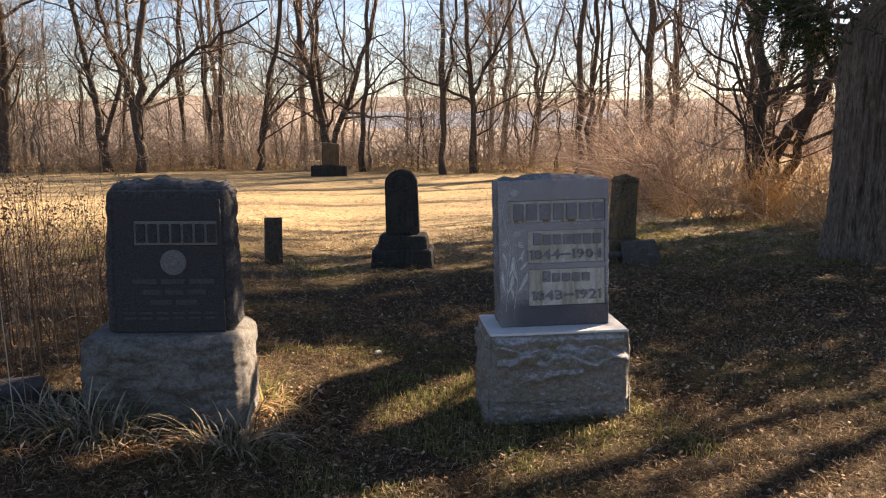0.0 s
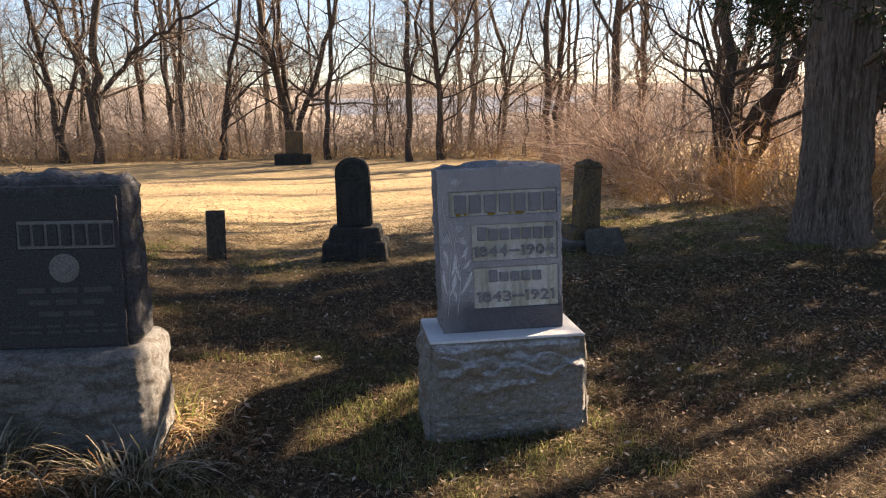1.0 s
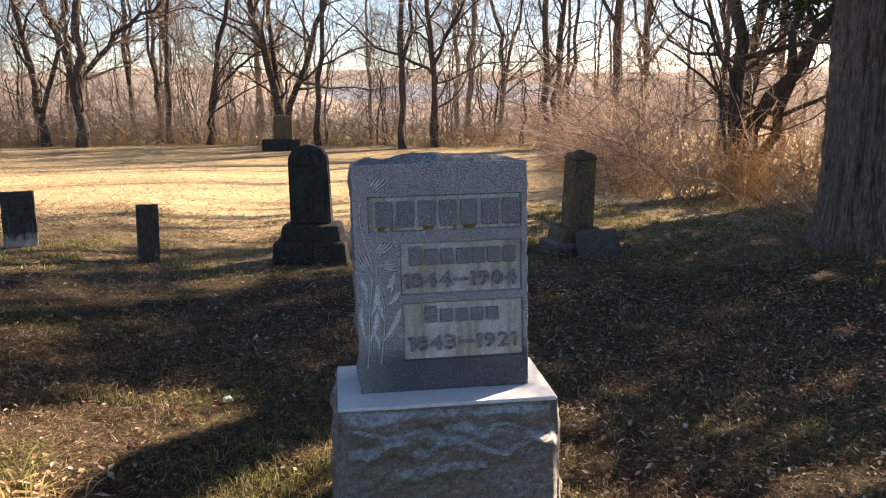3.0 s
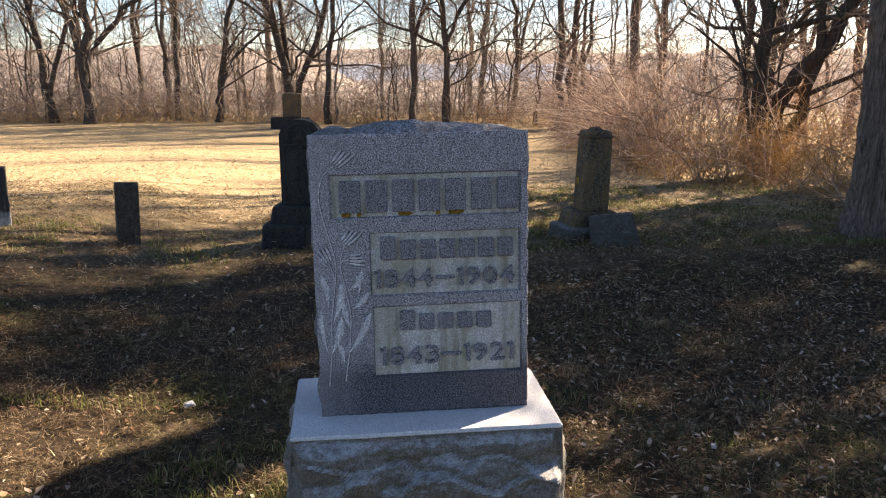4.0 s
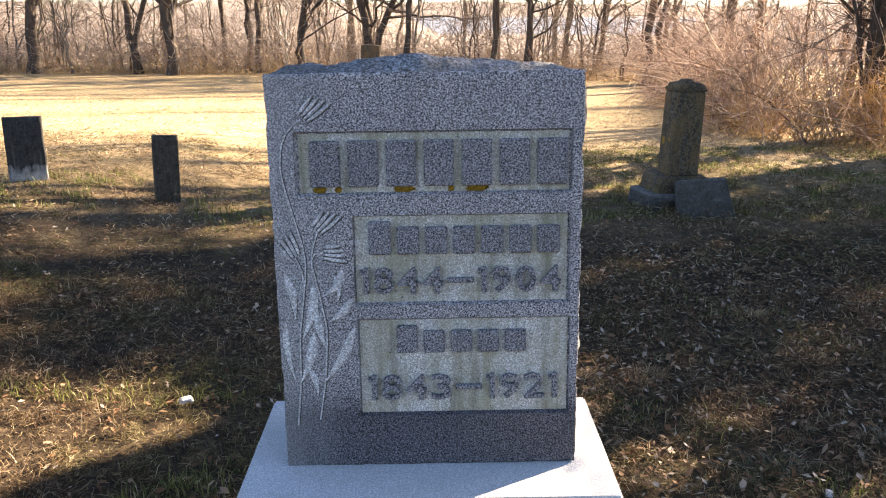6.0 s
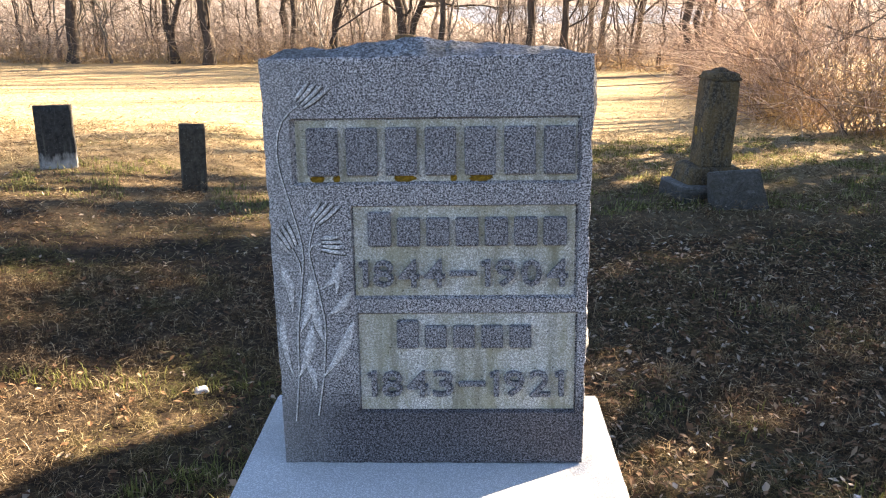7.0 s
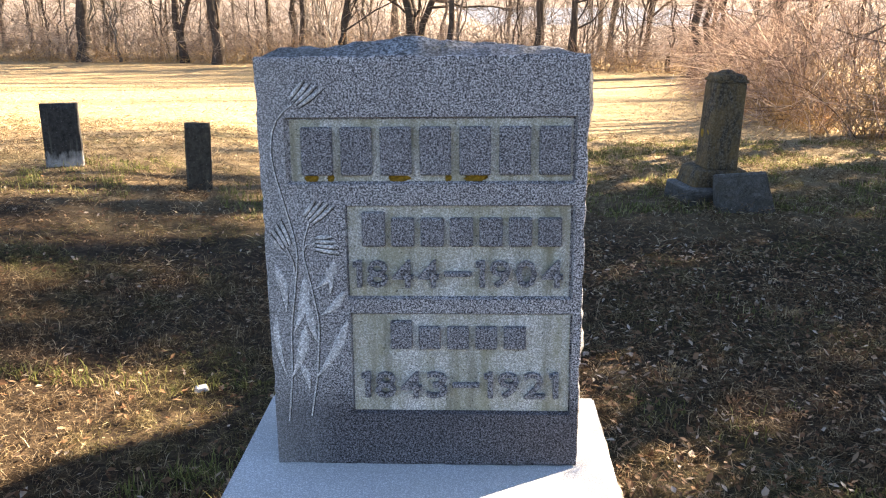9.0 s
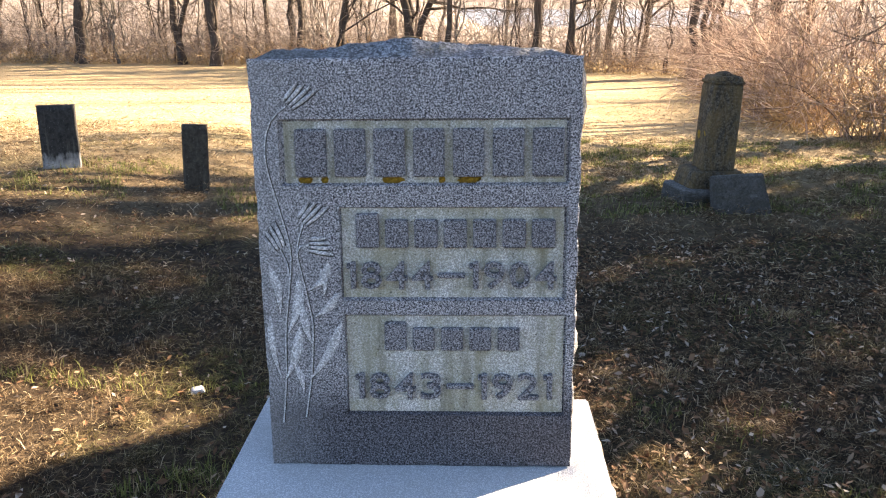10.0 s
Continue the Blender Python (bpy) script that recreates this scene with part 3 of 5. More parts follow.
def wheat_carving(parent, mat):
    """Shallow carved stalks, leaves and ears down the side of the front, with the shade of the cut lines laid on as
    dark strips.
    """
    def arc(a, b, bend, n=9):
        d = Vector((b[0] - a[0], b[1] - a[1]))
        return [(a[0] + d.x * i / (n - 1) - d.y * math.sin(math.pi * i / (n - 1)) * bend, a[1] + d.y * i / (n - 1) + d.x * math.sin(math.pi * i / (n - 1)) * bend) for i in range(n)]
    def strip(bm, pts, widths, high):
        last = None
        for i, ((u, v), w) in enumerate(zip(pts, widths)):
            (a, b), (c, e) = pts[max(0, i - 1)], pts[min(len(pts) - 1, i + 1)]
            t = Vector((c - a, e - b)).normalized()
            n = Vector((-t.y, t.x)) * w
            row = [bm.verts.new((u + n.x * q, 0.001 if abs(q) == 1 else -high * (1 - q * q * 0.4), v + n.y * q)) for q in (-1, -0.7, 0, 0.7, 1)]
            if last:
                for k in range(4):
                    bm.faces.new([last[k], last[k + 1], row[k + 1], row[k]])
            last = row
    def lens(n, w):
        return [w * (0.08 + 0.92 * math.sin(math.pi * (i / (n - 1)) ** 0.8)) for i in range(n)]
    bm, cut = bmesh.new(), bmesh.new()
    for a, b, bend, w in (((-0.299, 0.434), (-0.280, 0.335), 0.06, 0.010), ((-0.240, 0.413), (-0.266, 0.292), 0.07, 0.011), ((-0.180, 0.446), (-0.217, 0.385), 0.16, 0.009),
                          ((-0.160, 0.379), (-0.210, 0.328), 0.08, 0.009), ((-0.236, 0.358), (-0.217, 0.266), -0.05, 0.009), ((-0.157, 0.318), (-0.223, 0.196), 0.06, 0.011),
                          ((-0.243, 0.306), (-0.274, 0.196), 0.06, 0.012), ((-0.302, 0.330), (-0.285, 0.196), -0.05, 0.008), ((-0.256, 0.224), (-0.239, 0.166), 0.05, 0.008),
                          ((-0.196, 0.428), (-0.190, 0.372), 0.10, 0.007)):
        pts = arc(a, b, bend)
        strip(bm, pts, lens(9, w), 0.0016)
        for side in (-1, 1):
            strip(cut, [(u + side * w * 0.80 * math.sin(math.pi * i / 8), v - 0.002) for i, (u, v) in enumerate(pts)], [0.0006] * 9, 0.0006)
    for base, ang, ln in (((-0.246, 0.753), 44, 0.064), ((-0.229, 0.525), 47, 0.060), ((-0.216, 0.478), -3, 0.050), ((-0.276, 0.468), 118, 0.054)):
        t = radians(ang)
        for k in range(4):
            off, turn = (k - 1.5) * 0.0105, t + radians((k - 1.5) * 5)
            a = (base[0] - math.sin(t) * off * 0.7, base[1] + math.cos(t) * off * 0.7)
            b = (a[0] + math.cos(turn) * ln * (1.0 - 0.10 * k), a[1] + math.sin(turn) * ln * (1.0 - 0.10 * k))
            strip(bm, arc(a, b, -0.03), lens(9, 0.0044), 0.0018)
            strip(cut, [(u + math.sin(t) * 0.0048, v - math.cos(t) * 0.0048) for u, v in arc(a, b, -0.03)], [0.0011] * 9, 0.0006)
    rng = np.random.default_rng(3)
    for line in ([(-0.248, 0.750), (-0.272, 0.738), (-0.290, 0.715), (-0.298, 0.645), (-0.281, 0.583), (-0.261, 0.505), (-0.250, 0.464), (-0.262, 0.37), (-0.273, 0.297), (-0.274, 0.20), (-0.286, 0.097)],
                 [(-0.226, 0.520), (-0.240, 0.480), (-0.243, 0.462), (-0.226, 0.38), (-0.214, 0.309), (-0.222, 0.20), (-0.238, 0.109)],
                 [(-0.216, 0.478), (-0.234, 0.474), (-0.244, 0.455)], [(-0.274, 0.468), (-0.262, 0.440), (-0.258, 0.40)]):
        pts = [(p[0], p[2]) for p in polyline([(u, 0, v) for u, v in line], 30, rng)]
        strip(bm, pts, [0.0018] * 30, 0.0014)
        strip(cut, [(u + 0.0024, v) for u, v in pts], [0.0009] * 30, 0.0006)
    w = part("wheat_carving", bm, mat, parent, "carved wheat ears, stalks and leaves in low relief", True)
    part("groove_shade", cut, CUT_SHADE, w, "painted dark shade of the cut grooves")
    return w


def family_headstone():
    """The pale granite headstone with three recessed panels on a tall rock-faced base."""
    st = empty("headstone", pose(1.777, 4.52, -0.19, 0, -0.6, 0.0), "grey granite headstone with three inscribed panels and carved wheat", "headstone")
    base_h = 0.575
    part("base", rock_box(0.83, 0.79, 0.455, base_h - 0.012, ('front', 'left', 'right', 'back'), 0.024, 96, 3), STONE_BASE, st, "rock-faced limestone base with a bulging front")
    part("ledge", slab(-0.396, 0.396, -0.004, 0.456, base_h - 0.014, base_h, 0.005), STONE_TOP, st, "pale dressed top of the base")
    m = pose(0.005, 0.148, base_h, -3.5, -0.35, 0)
    die = part("die", rock_box(0.620, 0.634, 0.235, 0.836, ('left', 'right', 'top', 'back'), 0.013, 72, 5, 0.022), STONE_ROUGH, st, "upright granite die with rough sides and crown")
    die.matrix_local = m
    panels = [(-0.260, 0.292, 0.598, 0.722), (-0.153, 0.291, 0.365, 0.552), (-0.150, 0.295, 0.118, 0.330)]
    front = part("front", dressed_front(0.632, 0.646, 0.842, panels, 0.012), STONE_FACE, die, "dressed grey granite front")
    front.location = (0, -0.016, 0)
    for u0, u1, v0, v1 in panels:
        part("panel", slab(u0 + 0.002, u1 - 0.002, -0.0065, 0.002, v0 + 0.002, v1 - 0.002, 0), STONE_PANEL, die, "sunken panel stained green and pale grey")
    for u, wd in ((-0.046, 0.021), (0.103, 0.022), (-0.218, 0.013), (-0.180, 0.007), (0.050, 0.006)):
        bm = bmesh.new()
        bmesh.ops.create_icosphere(bm, subdivisions=3, radius=1.0)
        for v in bm.verts:
            k = 1 + 0.45 * noise.noise(v.co * 2.5 + Vector((u * 90, 0, 0)))
            v.co = Vector((v.co.x * wd * k, v.co.y * 0.0015, v.co.z * 0.008 * k))
        lich = part("lichen", bm, LICHEN, die, "orange lichen patch", True)
        lich.location = (u, -0.0065, 0.606)
    y = -0.009
    letter_bars(die, STONE_LETTER, -0.236, 0.286, 0.612, 0.706, 7, 0.016, y)
    letter_bars(die, STONE_LETTER, -0.122, 0.272, 0.470, 0.528, 7, 0.012, y, 0.012)
    letter_bars(die, STONE_LETTER, -0.070, 0.204, 0.256, 0.304, 5, 0.013, y, 0.012)
    for text, v0, h, u0, u1 in (("1844\u20131904", 0.386, 0.056, -0.142, 0.276), ("1843\u20131921", 0.150, 0.056, -0.132, 0.272)):
        wide = [0.42 if c == "1" else 1.3 if c == "\u2013" else 1.0 for c in text]
        unit = (u1 - u0) / (sum(wide) + 0.22 * (len(text) - 1))
        at = u0
        for c, wd in zip(text, wide):
            dash = c == "\u2013"
            bm = slab(-wd * unit / 2, wd * unit / 2, -0.009, 0.006, h * 0.40, h * 0.58, 0.002, 1) if dash else figure_one(h, wd * unit) if c == "1" else figures(c, h, wd * unit, 0.009)
            f = part("dash" if dash else "figure", bm, STONE_LETTER, die)
            f.location = (at + wd * unit / 2, y, v0)
            at += (wd + 0.22) * unit
    w = wheat_carving(die, STONE_CARVED)
    w.location = (0.0, -0.0165, 0)
    return st


family_headstone()


def ring_bar(radius, thick):
    """A thin raised ring lying in the x-y plane."""
    a = np.linspace(0, 2 * np.pi, 41)
    V, F = tubes(np.stack([np.cos(a) * radius, np.sin(a) * radius, 0 * a], 1)[None], np.full((1, 41), thick), 6)
    bm = bmesh.new()
    vs = [bm.verts.new(v) for v in V]
    for f in F:
        bm.faces.new([vs[i] for i in f])
    return bm


def dark_headstone():
    """The dark headstone among long grass."""
    st = empty("headstone", pose(-0.405, 4.47, -0.10, 0, 0.6, -1.5), "dark granite headstone with rough edges on a pale base", "headstone")
    base_h = 0.53
    part("base", rock_box(0.87, 0.85, 0.52, base_h, ('front', 'left', 'right', 'back'), 0.018, 56, 11, worn=0.065), STONE_SHADED_BASE, st, "grey rock-faced base with rounded worn edges", True)
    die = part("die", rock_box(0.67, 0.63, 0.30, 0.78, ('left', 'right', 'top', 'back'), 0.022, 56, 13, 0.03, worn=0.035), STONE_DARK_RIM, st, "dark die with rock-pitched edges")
    die.matrix_local = pose(0.03, 0.13, base_h, -2.0, 0, 0)
    panels = [(-0.185, 0.270, 0.475, 0.610)]
    f = part("front", dressed_front(0.590, 0.560, 0.725, panels, 0.008), STONE_DARK, die, "dressed dark front")
    f.location = (0.005, -0.024, 0)
    part("panel", slab(-0.178, 0.273, -0.0195, 0.0, 0.477, 0.608, 0), STONE_DARK_PANEL, die, "paler sunken name panel")
    letter_bars(die, STONE_DARK, -0.160, 0.257, 0.492, 0.592, 7, 0.016, -0.021)
    bm = bmesh.new()
    bmesh.ops.create_circle(bm, cap_ends=True, segments=40, radius=0.068)
    ext = bmesh.ops.extrude_face_region(bm, geom=bm.faces[:])
    bmesh.ops.translate(bm, vec=(0, 0, 0.008), verts=[v for v in ext["geom"] if isinstance(v, bmesh.types.BMVert)])
    em = part("emblem", bm, STONE_DARK_PANEL, die, "round carved emblem")
    em.matrix_local = pose(0.030, -0.021, 0.385, 90, 0, 0)
    part("emblem_ring", ring_bar(0.056, 0.0025), STONE_DARK_PANEL, em).location = (0, 0, 0.008)
    part("emblem_figure", slab(-0.024, 0.024, -0.024, 0.024, 0.006, 0.011, 0.004, 1), STONE_DARK_PANEL, em).rotation_euler = (0, 0, radians(45))
    for u0, u1, v0, h, n in ((-0.19, 0.24, 0.265, 0.028, 3), (-0.14, 0.20, 0.208, 0.028, 3), (-0.10, 0.15, 0.152, 0.028, 2), (-0.24, 0.25, 0.100, 0.014, 6), (-0.24, 0.25, 0.072, 0.014, 6)):
        letter_bars(die, STONE_WORN, u0, u1, v0, v0 + h, n, 0.022, -0.0205)
    return st


dark_headstone()


def arch_tablet(w, h, d, segs=16):
    """An upright slab with a round top."""
    bm = bmesh.new()
    prof = [(-w / 2 * 1.06, 0), (w / 2 * 1.06, 0)] + [(w / 2 * math.cos(a), h - w / 2 * 0.85 + w / 2 * 0.85 * math.sin(a)) for a in np.linspace(0, math.pi, segs)]
    fr = [bm.verts.new((x, 0, z)) for x, z in prof]
    face = bm.faces.new(fr)
    ext = bmesh.ops.extrude_face_region(bm, geom=[face])
    bmesh.ops.translate(bm, vec=(0, d, 0), verts=[v for v in ext["geom"] if isinstance(v, bmesh.types.BMVert)])
    bmesh.ops.recalc_face_normals(bm, faces=bm.faces[:])
    bmesh.ops.bevel(bm, geom=[e for e in bm.edges if len(e.link_faces) == 2 and e.calc_face_angle(0) > 1.0], offset=0.018, segments=2, affect='EDGES')
    return bm


def round_headstone():
    st = empty("headstone", pose(1.15, 9.68, -0.30, 0, 0, -8), "blackened round-topped headstone with worn carving on a stepped base", "headstone")
    part("base", rock_box(0.735, 0.70, 0.46, 0.275, ('front', 'left', 'right'), 0.006, 26, 21, worn=0.030), STONE_BLACK, st, "chamfered lower base").location = (-0.025, 0, 0)
    part("plinth", rock_box(0.60, 0.54, 0.36, 0.165, ('left', 'right'), 0.006, 20, 22, worn=0.022), STONE_BLACK, st, "chamfered upper plinth").location = (-0.020, 0.06, 0.265)
    t = part("tablet", arch_tablet(0.375, 0.770, 0.17), STONE_BLACK, st, "round-topped tablet with dark lichen")
    t.matrix_local = pose(-0.025, 0.15, 0.425, 0, -1.6, 0)
    a = np.linspace(0, math.pi, 17)
    px = np.concatenate([[0.150], 0.145 * np.cos(a), [-0.150]])
    pz = np.concatenate([[0.05], 0.60 + 0.125 * np.sin(a), [0.05]])
    V, F = tubes(np.stack([px, 0 * px, pz], 1)[None], np.full((1, len(px)), 0.010), 6)
    rim = under(new("border", fast_mesh("border", V, F, STONE_BLACK, True)), t)
    tagged(rim, "raised arched border").location = (0, 0.001, 0)
    rng = np.random.default_rng(8)
    for u, v, w, h in ((0.0, 0.645, 0.052, 0.050), (-0.025, 0.60, 0.03, 0.028), (0.03, 0.605, 0.028, 0.03), (-0.06, 0.545, 0.05, 0.018), (0.0, 0.53, 0.05, 0.018), (0.06, 0.548, 0.05, 0.018)):
        bm = bmesh.new()
        bmesh.ops.create_icosphere(bm, subdivisions=3, radius=1.0)
        off = Vector(rng.uniform(0, 50, 3))
        for p in bm.verts:
            k = 1 + 0.55 * noise.noise(p.co * 2.2 + off)
            p.co = Vector((p.co.x * w * k, p.co.y * 0.016 * k, p.co.z * h * k))
        part("carving", bm, STONE_BLACK, t, "worn carved flower and swag", True).location = (u, 0.0, v)
    return st


round_headstone()


def tablet_stone(x0, x1, y, z0, z1, tilt, yaw, roll, label, mat):
    st = empty("headstone", pose((x0 + x1) / 2, y, z0, tilt, roll, yaw), label, "headstone", "small tablets")
    w, h = x1 - x0, z1 - z0
    bm = rock_box(w, w * 0.98, 0.065, h, (), 0.03, 12, int(x0 * 10) + 50)
    part("tablet", bm, mat, st, "", True)
    return st


tablet_stone(-0.436, -0.238, 9.58, -0.28, 0.385, -2, 14, 1.5, "small blackened marble tablet standing in the grass", MARBLE_BROWN)
tablet_stone(-1.645, -1.357, 9.76, -0.08, 0.508, -1, 16, 0.0, "blackened marble tablet with a pale foot", MARBLE)


def pillar_headstone():
    st = empty("headstone", pose(3.86, 9.72, -0.33, 0, 1.5, 10), "weathered square pillar headstone with orange lichen on a broken stepped base", "headstone")
    part("base", rock_box(0.66, 0.62, 0.46, 0.22, ('front', 'left', 'right'), 0.014, 18, 31, worn=0.03), STONE_BLOCK, st, "rough lower base", True)
    part("plinth", rock_box(0.50, 0.42, 0.36, 0.145, ('front', 'left', 'right', 'top'), 0.010, 16, 32, worn=0.03), STONE_BROWN, st, "worn sloping plinth", True).location = (0, 0.05, 0.215)
    shaft = part("shaft", rock_box(0.262, 0.246, 0.23, 0.69, ('left', 'right', 'top'), 0.006, 24, 33, worn=0.012), STONE_BROWN, st, "square shaft spotted with lichen", True)
    shaft.location = (-0.005, 0.08, 0.352)
    part("lichen", rock_box(0.02, 0.02, 0.20, 0.36, ('left',), 0.004, 14, 34, worn=0.004), LICHEN, st, "orange lichen on the shaft's edge", True).location = (-0.121, 0.092, 0.40)
    part("moulding", slab(-0.140, 0.130, 0.065, 0.320, 1.045, 1.070, 0.010), STONE_BROWN, st, "thin moulding under the cap")
    part("cap", rock_box(0.245, 0.22, 0.22, 0.040, ('top', 'left', 'right', 'front'), 0.008, 12, 35, worn=0.015), STONE_BROWN, st, "broken cap", True).location = (-0.005, 0.08, 1.068)
    part("finial", rock_box(0.13, 0.09, 0.12, 0.035, ('top', 'left', 'right', 'front'), 0.010, 10, 36, worn=0.02), STONE_BROWN, st, "stump of a broken finial", True).location = (-0.01, 0.13, 1.098)
    return st


pillar_headstone()
blk = empty("stone_block", pose(3.95, 9.40, -0.34, -13, -2, 4), "fallen squared grey stone block leaning against a headstone base", "stone block")
bm = rock_box(0.45, 0.37, 0.17, 0.42, ('front', 'right'), 0.008, 18, 37, worn=0.018)
for v in bm.verts:
    v.co.x += 0.035 - 0.10 * v.co.z
    v.co.z += 0.03 * v.co.x
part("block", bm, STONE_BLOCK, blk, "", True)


def far_headstone():
    st = empty("headstone", pose(-0.17, 25.3, -0.53, 0, 0.5, -3), "weathered headstone with a sunlit edge on a long low base", "headstone")
    part("base", rock_box(1.06, 1.04, 0.45, 0.38, ('front', 'left', 'right'), 0.012, 12, 41), STONE_BLACK, st, "long low base", True)
    d = part("die", rock_box(0.50, 0.50, 0.24, 0.64, ('left', 'right', 'top'), 0.012, 14, 43, 0.02), STONE_BROWN, st, "upright die", True)
    d.location = (0.05, 0.10, 0.38)
    return st


set_back(far_headstone())


# ---- trees ----
def bare_tree(name, seed, base, stems, r0, twigginess=1.0, bark_mat=None, label="bare winter tree with grey-brown bark", sides=8, fine=True):
    """A leafless tree. stems: lists of (dx, dy, height) from the foot; the first is the trunk."""
    rng = np.random.default_rng(seed)
    x, y = base
    far = y > 20
    z = float((lawn_z if far else ground_z)(x, y)) - 0.15
    root = empty(name, pose(x, y, z), label, "tree", "bare trees")
    if far:
        set_back(root)
    K = 18
    P = np.stack([polyline([(0, 0, 0)] + list(s), K, rng, 0.055) for s in stems])
    r0 = r0 * 0.74
    R = np.stack([(r0 if i == 0 else r0 * 0.75) * (1 - 0.80 * np.linspace(0, 1, K)) for i in range(len(stems))])
    R[0, 0] *= 1.45
    R[0, 1] *= 1.1
    V, F = tubes(P, R, sides)
    under(new("trunk", fast_mesh("trunk", V, F, bark_mat or BARK, True)), root)
    n1 = max(3, int(13 * len(stems) * twigginess))
    P1, R1 = grow(rng, P, R, n1, (0.15, 0.95), (1.2, 4.0), (0.5, 1.2), 8, 0.07, 0.24, 0.5)
    P2, R2 = grow(rng, P1, R1, n1 * 6, (0.2, 1.0), (0.7, 1.9), (0.4, 1.2), 5, 0.03, 0.28, 0.6)
    R2 = np.maximum(R2, 0.005)
    P3, R3 = grow(rng, np.concatenate([P2]), R2, n1 * 28, (0.1, 1.0), (0.35, 0.95), (0.3, 1.0), 3, 0.03, 0.22, 0.7)
    R3 = np.maximum(R3, 0.0035)
    P4, R4 = grow(rng, P3, R3, n1 * 22, (0.2, 1.0), (0.2, 0.5), (0.3, 0.9), 2, 0.0, 0.2, 0.8)
    R4 = np.maximum(R4, 0.003)
    for k in range(n1):
        under(new("limb", fast_mesh("limb", *tubes(P1[k:k + 1], R1[k:k + 1], 5), bark_mat or BARK, True)), root)
    tagged(under(new("crown", fast_mesh("crown", *joined([tubes(P2, R2, 3), tubes(P3, R3, 3)] + ([tubes(P4, R4, 3)] if fine else [])), TWIG)), root), kind="stuff")
    return root


# foot x, y; stems; radius at the foot; density; seed
bare_tree("tree", 1, (-10.6, 28.6), [[(0.3, 0, 4), (0.1, 0, 11)], [(0.2, 0, 2.6), (-1.4, 0.3, 8)]], 0.26, 1.1)
bare_tree("tree", 2, (-7.4, 28.6), [[(-0.2, 0, 2.4), (-0.9, 0, 6), (-1.2, 0, 11)], [(0.0, 0, 1.4), (0.9, 0.2, 4.2), (1.0, 0, 9)]], 0.17, 1.1)
bare_tree("tree", 3, (-6.2, 28.0), [[(0.0, 0, 3.0), (0.4, 0, 6), (0.3, 0, 12)], [(0.05, 0, 2.4), (-0.9, 0, 4.4), (-1.3, 0, 9)], [(0.05, 0, 2.2), (1.3, 0, 3.6), (4.2, -0.5, 5.2)]], 0.22, 1.3)
bare_tree("tree", 4, (-3.9, 29.5), [[(0.1, 0, 5), (0.4, 0, 13)]], 0.13, 0.8)
bare_tree("tree", 5, (-4.3, 30.2), [[(-0.2, 0, 4), (-0.7, 0, 9)]], 0.09, 0.7)
bare_tree("tree", 6, (-2.55, 28.4), [[(0.25, 0, 2.4), (0.9, 0, 5.0), (1.6, 0, 11)], [(0.2, 0, 1.6), (1.1, 0.1, 2.7), (2.6, 0, 3.4)]], 0.14, 0.8)
bare_tree("tree", 7, (-0.15, 28.6), [[(-0.25, 0, 1.6), (-0.9, 0, 4.2), (-1.5, 0, 10)], [(0.0, 0, 1.0), (1.0, 0, 3.6), (1.7, 0, 6), (2.4, 0, 11)], [(-0.1, 0, 1.0), (-0.5, 0.4, 4), (0.1, 0.6, 9)]], 0.20, 1.1)
bare_tree("tree", 8, (0.85, 27.3), [[(0.1, 0, 3), (0.35, 0, 7), (0.5, 0, 12)]], 0.12, 0.8)
bare_tree("tree", 9, (3.25, 25.6), [[(0.0, 0, 3), (0.0, 0, 6), (-0.2, 0, 12)], [(0.0, 0, 2.5), (0.6, 0, 6), (1.0, 0, 10)]], 0.125, 1.0)
bare_tree("tree", 10, (4.25, 26.0), [[(-0.1, 0, 3.2), (-0.3, 0, 6), (-0.5, 0, 12)], [(-0.05, 0, 2.9), (1.0, 0, 4.4), (1.9, 0, 8)], [(-0.05, 0, 2.4), (-1.6, 0, 3.0), (-3.0, 0, 4.2)]], 0.13, 1.1)
bare_tree("tree", 11, (5.9, 30.5), [[(0.2, 0, 4), (0.5, 0, 12)]], 0.15, 0.8, BARK_PALE)
bare_tree("tree", 12, (6.9, 30.0), [[(0.25, 0, 2.8), (-0.5, 0, 5.5), (-0.8, 0, 10)], [(0.25, 0, 2.8), (1.0, 0, 5.0), (1.4, 0, 10)]], 0.13, 1.0)
bare_tree("tree", 13, (7.05, 24.3), [[(0.0, 0, 4), (0.1, 0, 12)]], 0.15, 0.9)
bare_tree("tree", 14, (7.5, 24.7), [[(0.15, 0, 4), (0.5, 0, 12)]], 0.12, 0.9)
bare_tree("tree", 15, (8.0, 25.4), [[(0.2, 0, 4), (0.7, 0, 11)]], 0.09, 0.8)
bare_tree("tree", 16, (8.75, 23.4), [[(0.05, 0, 4), (0.3, 0, 13)]], 0.20, 1.1)
bare_tree("tree", 17, (8.02, 15.0), [[(0.0, 0, 1.5), (-0.05, 0, 3.4), (0.15, 0, 6), (0.4, 0, 11)], [(-0.05, 0, 3.3), (-0.9, 0, 5.2), (-1.3, 0, 8)]], 0.185, 0.7)
bare_tree("tree", 18, (8.2, 15.0), [[(0.15, 0, 1.3), (0.46, 0, 1.8), (1.25, 0, 2.93), (2.8, 0, 5.4), (3.4, 0, 9)], [(0.8, 0, 2.3), (0.95, 0.2, 3.4), (1.3, 0, 7)]], 0.19, 0.6)
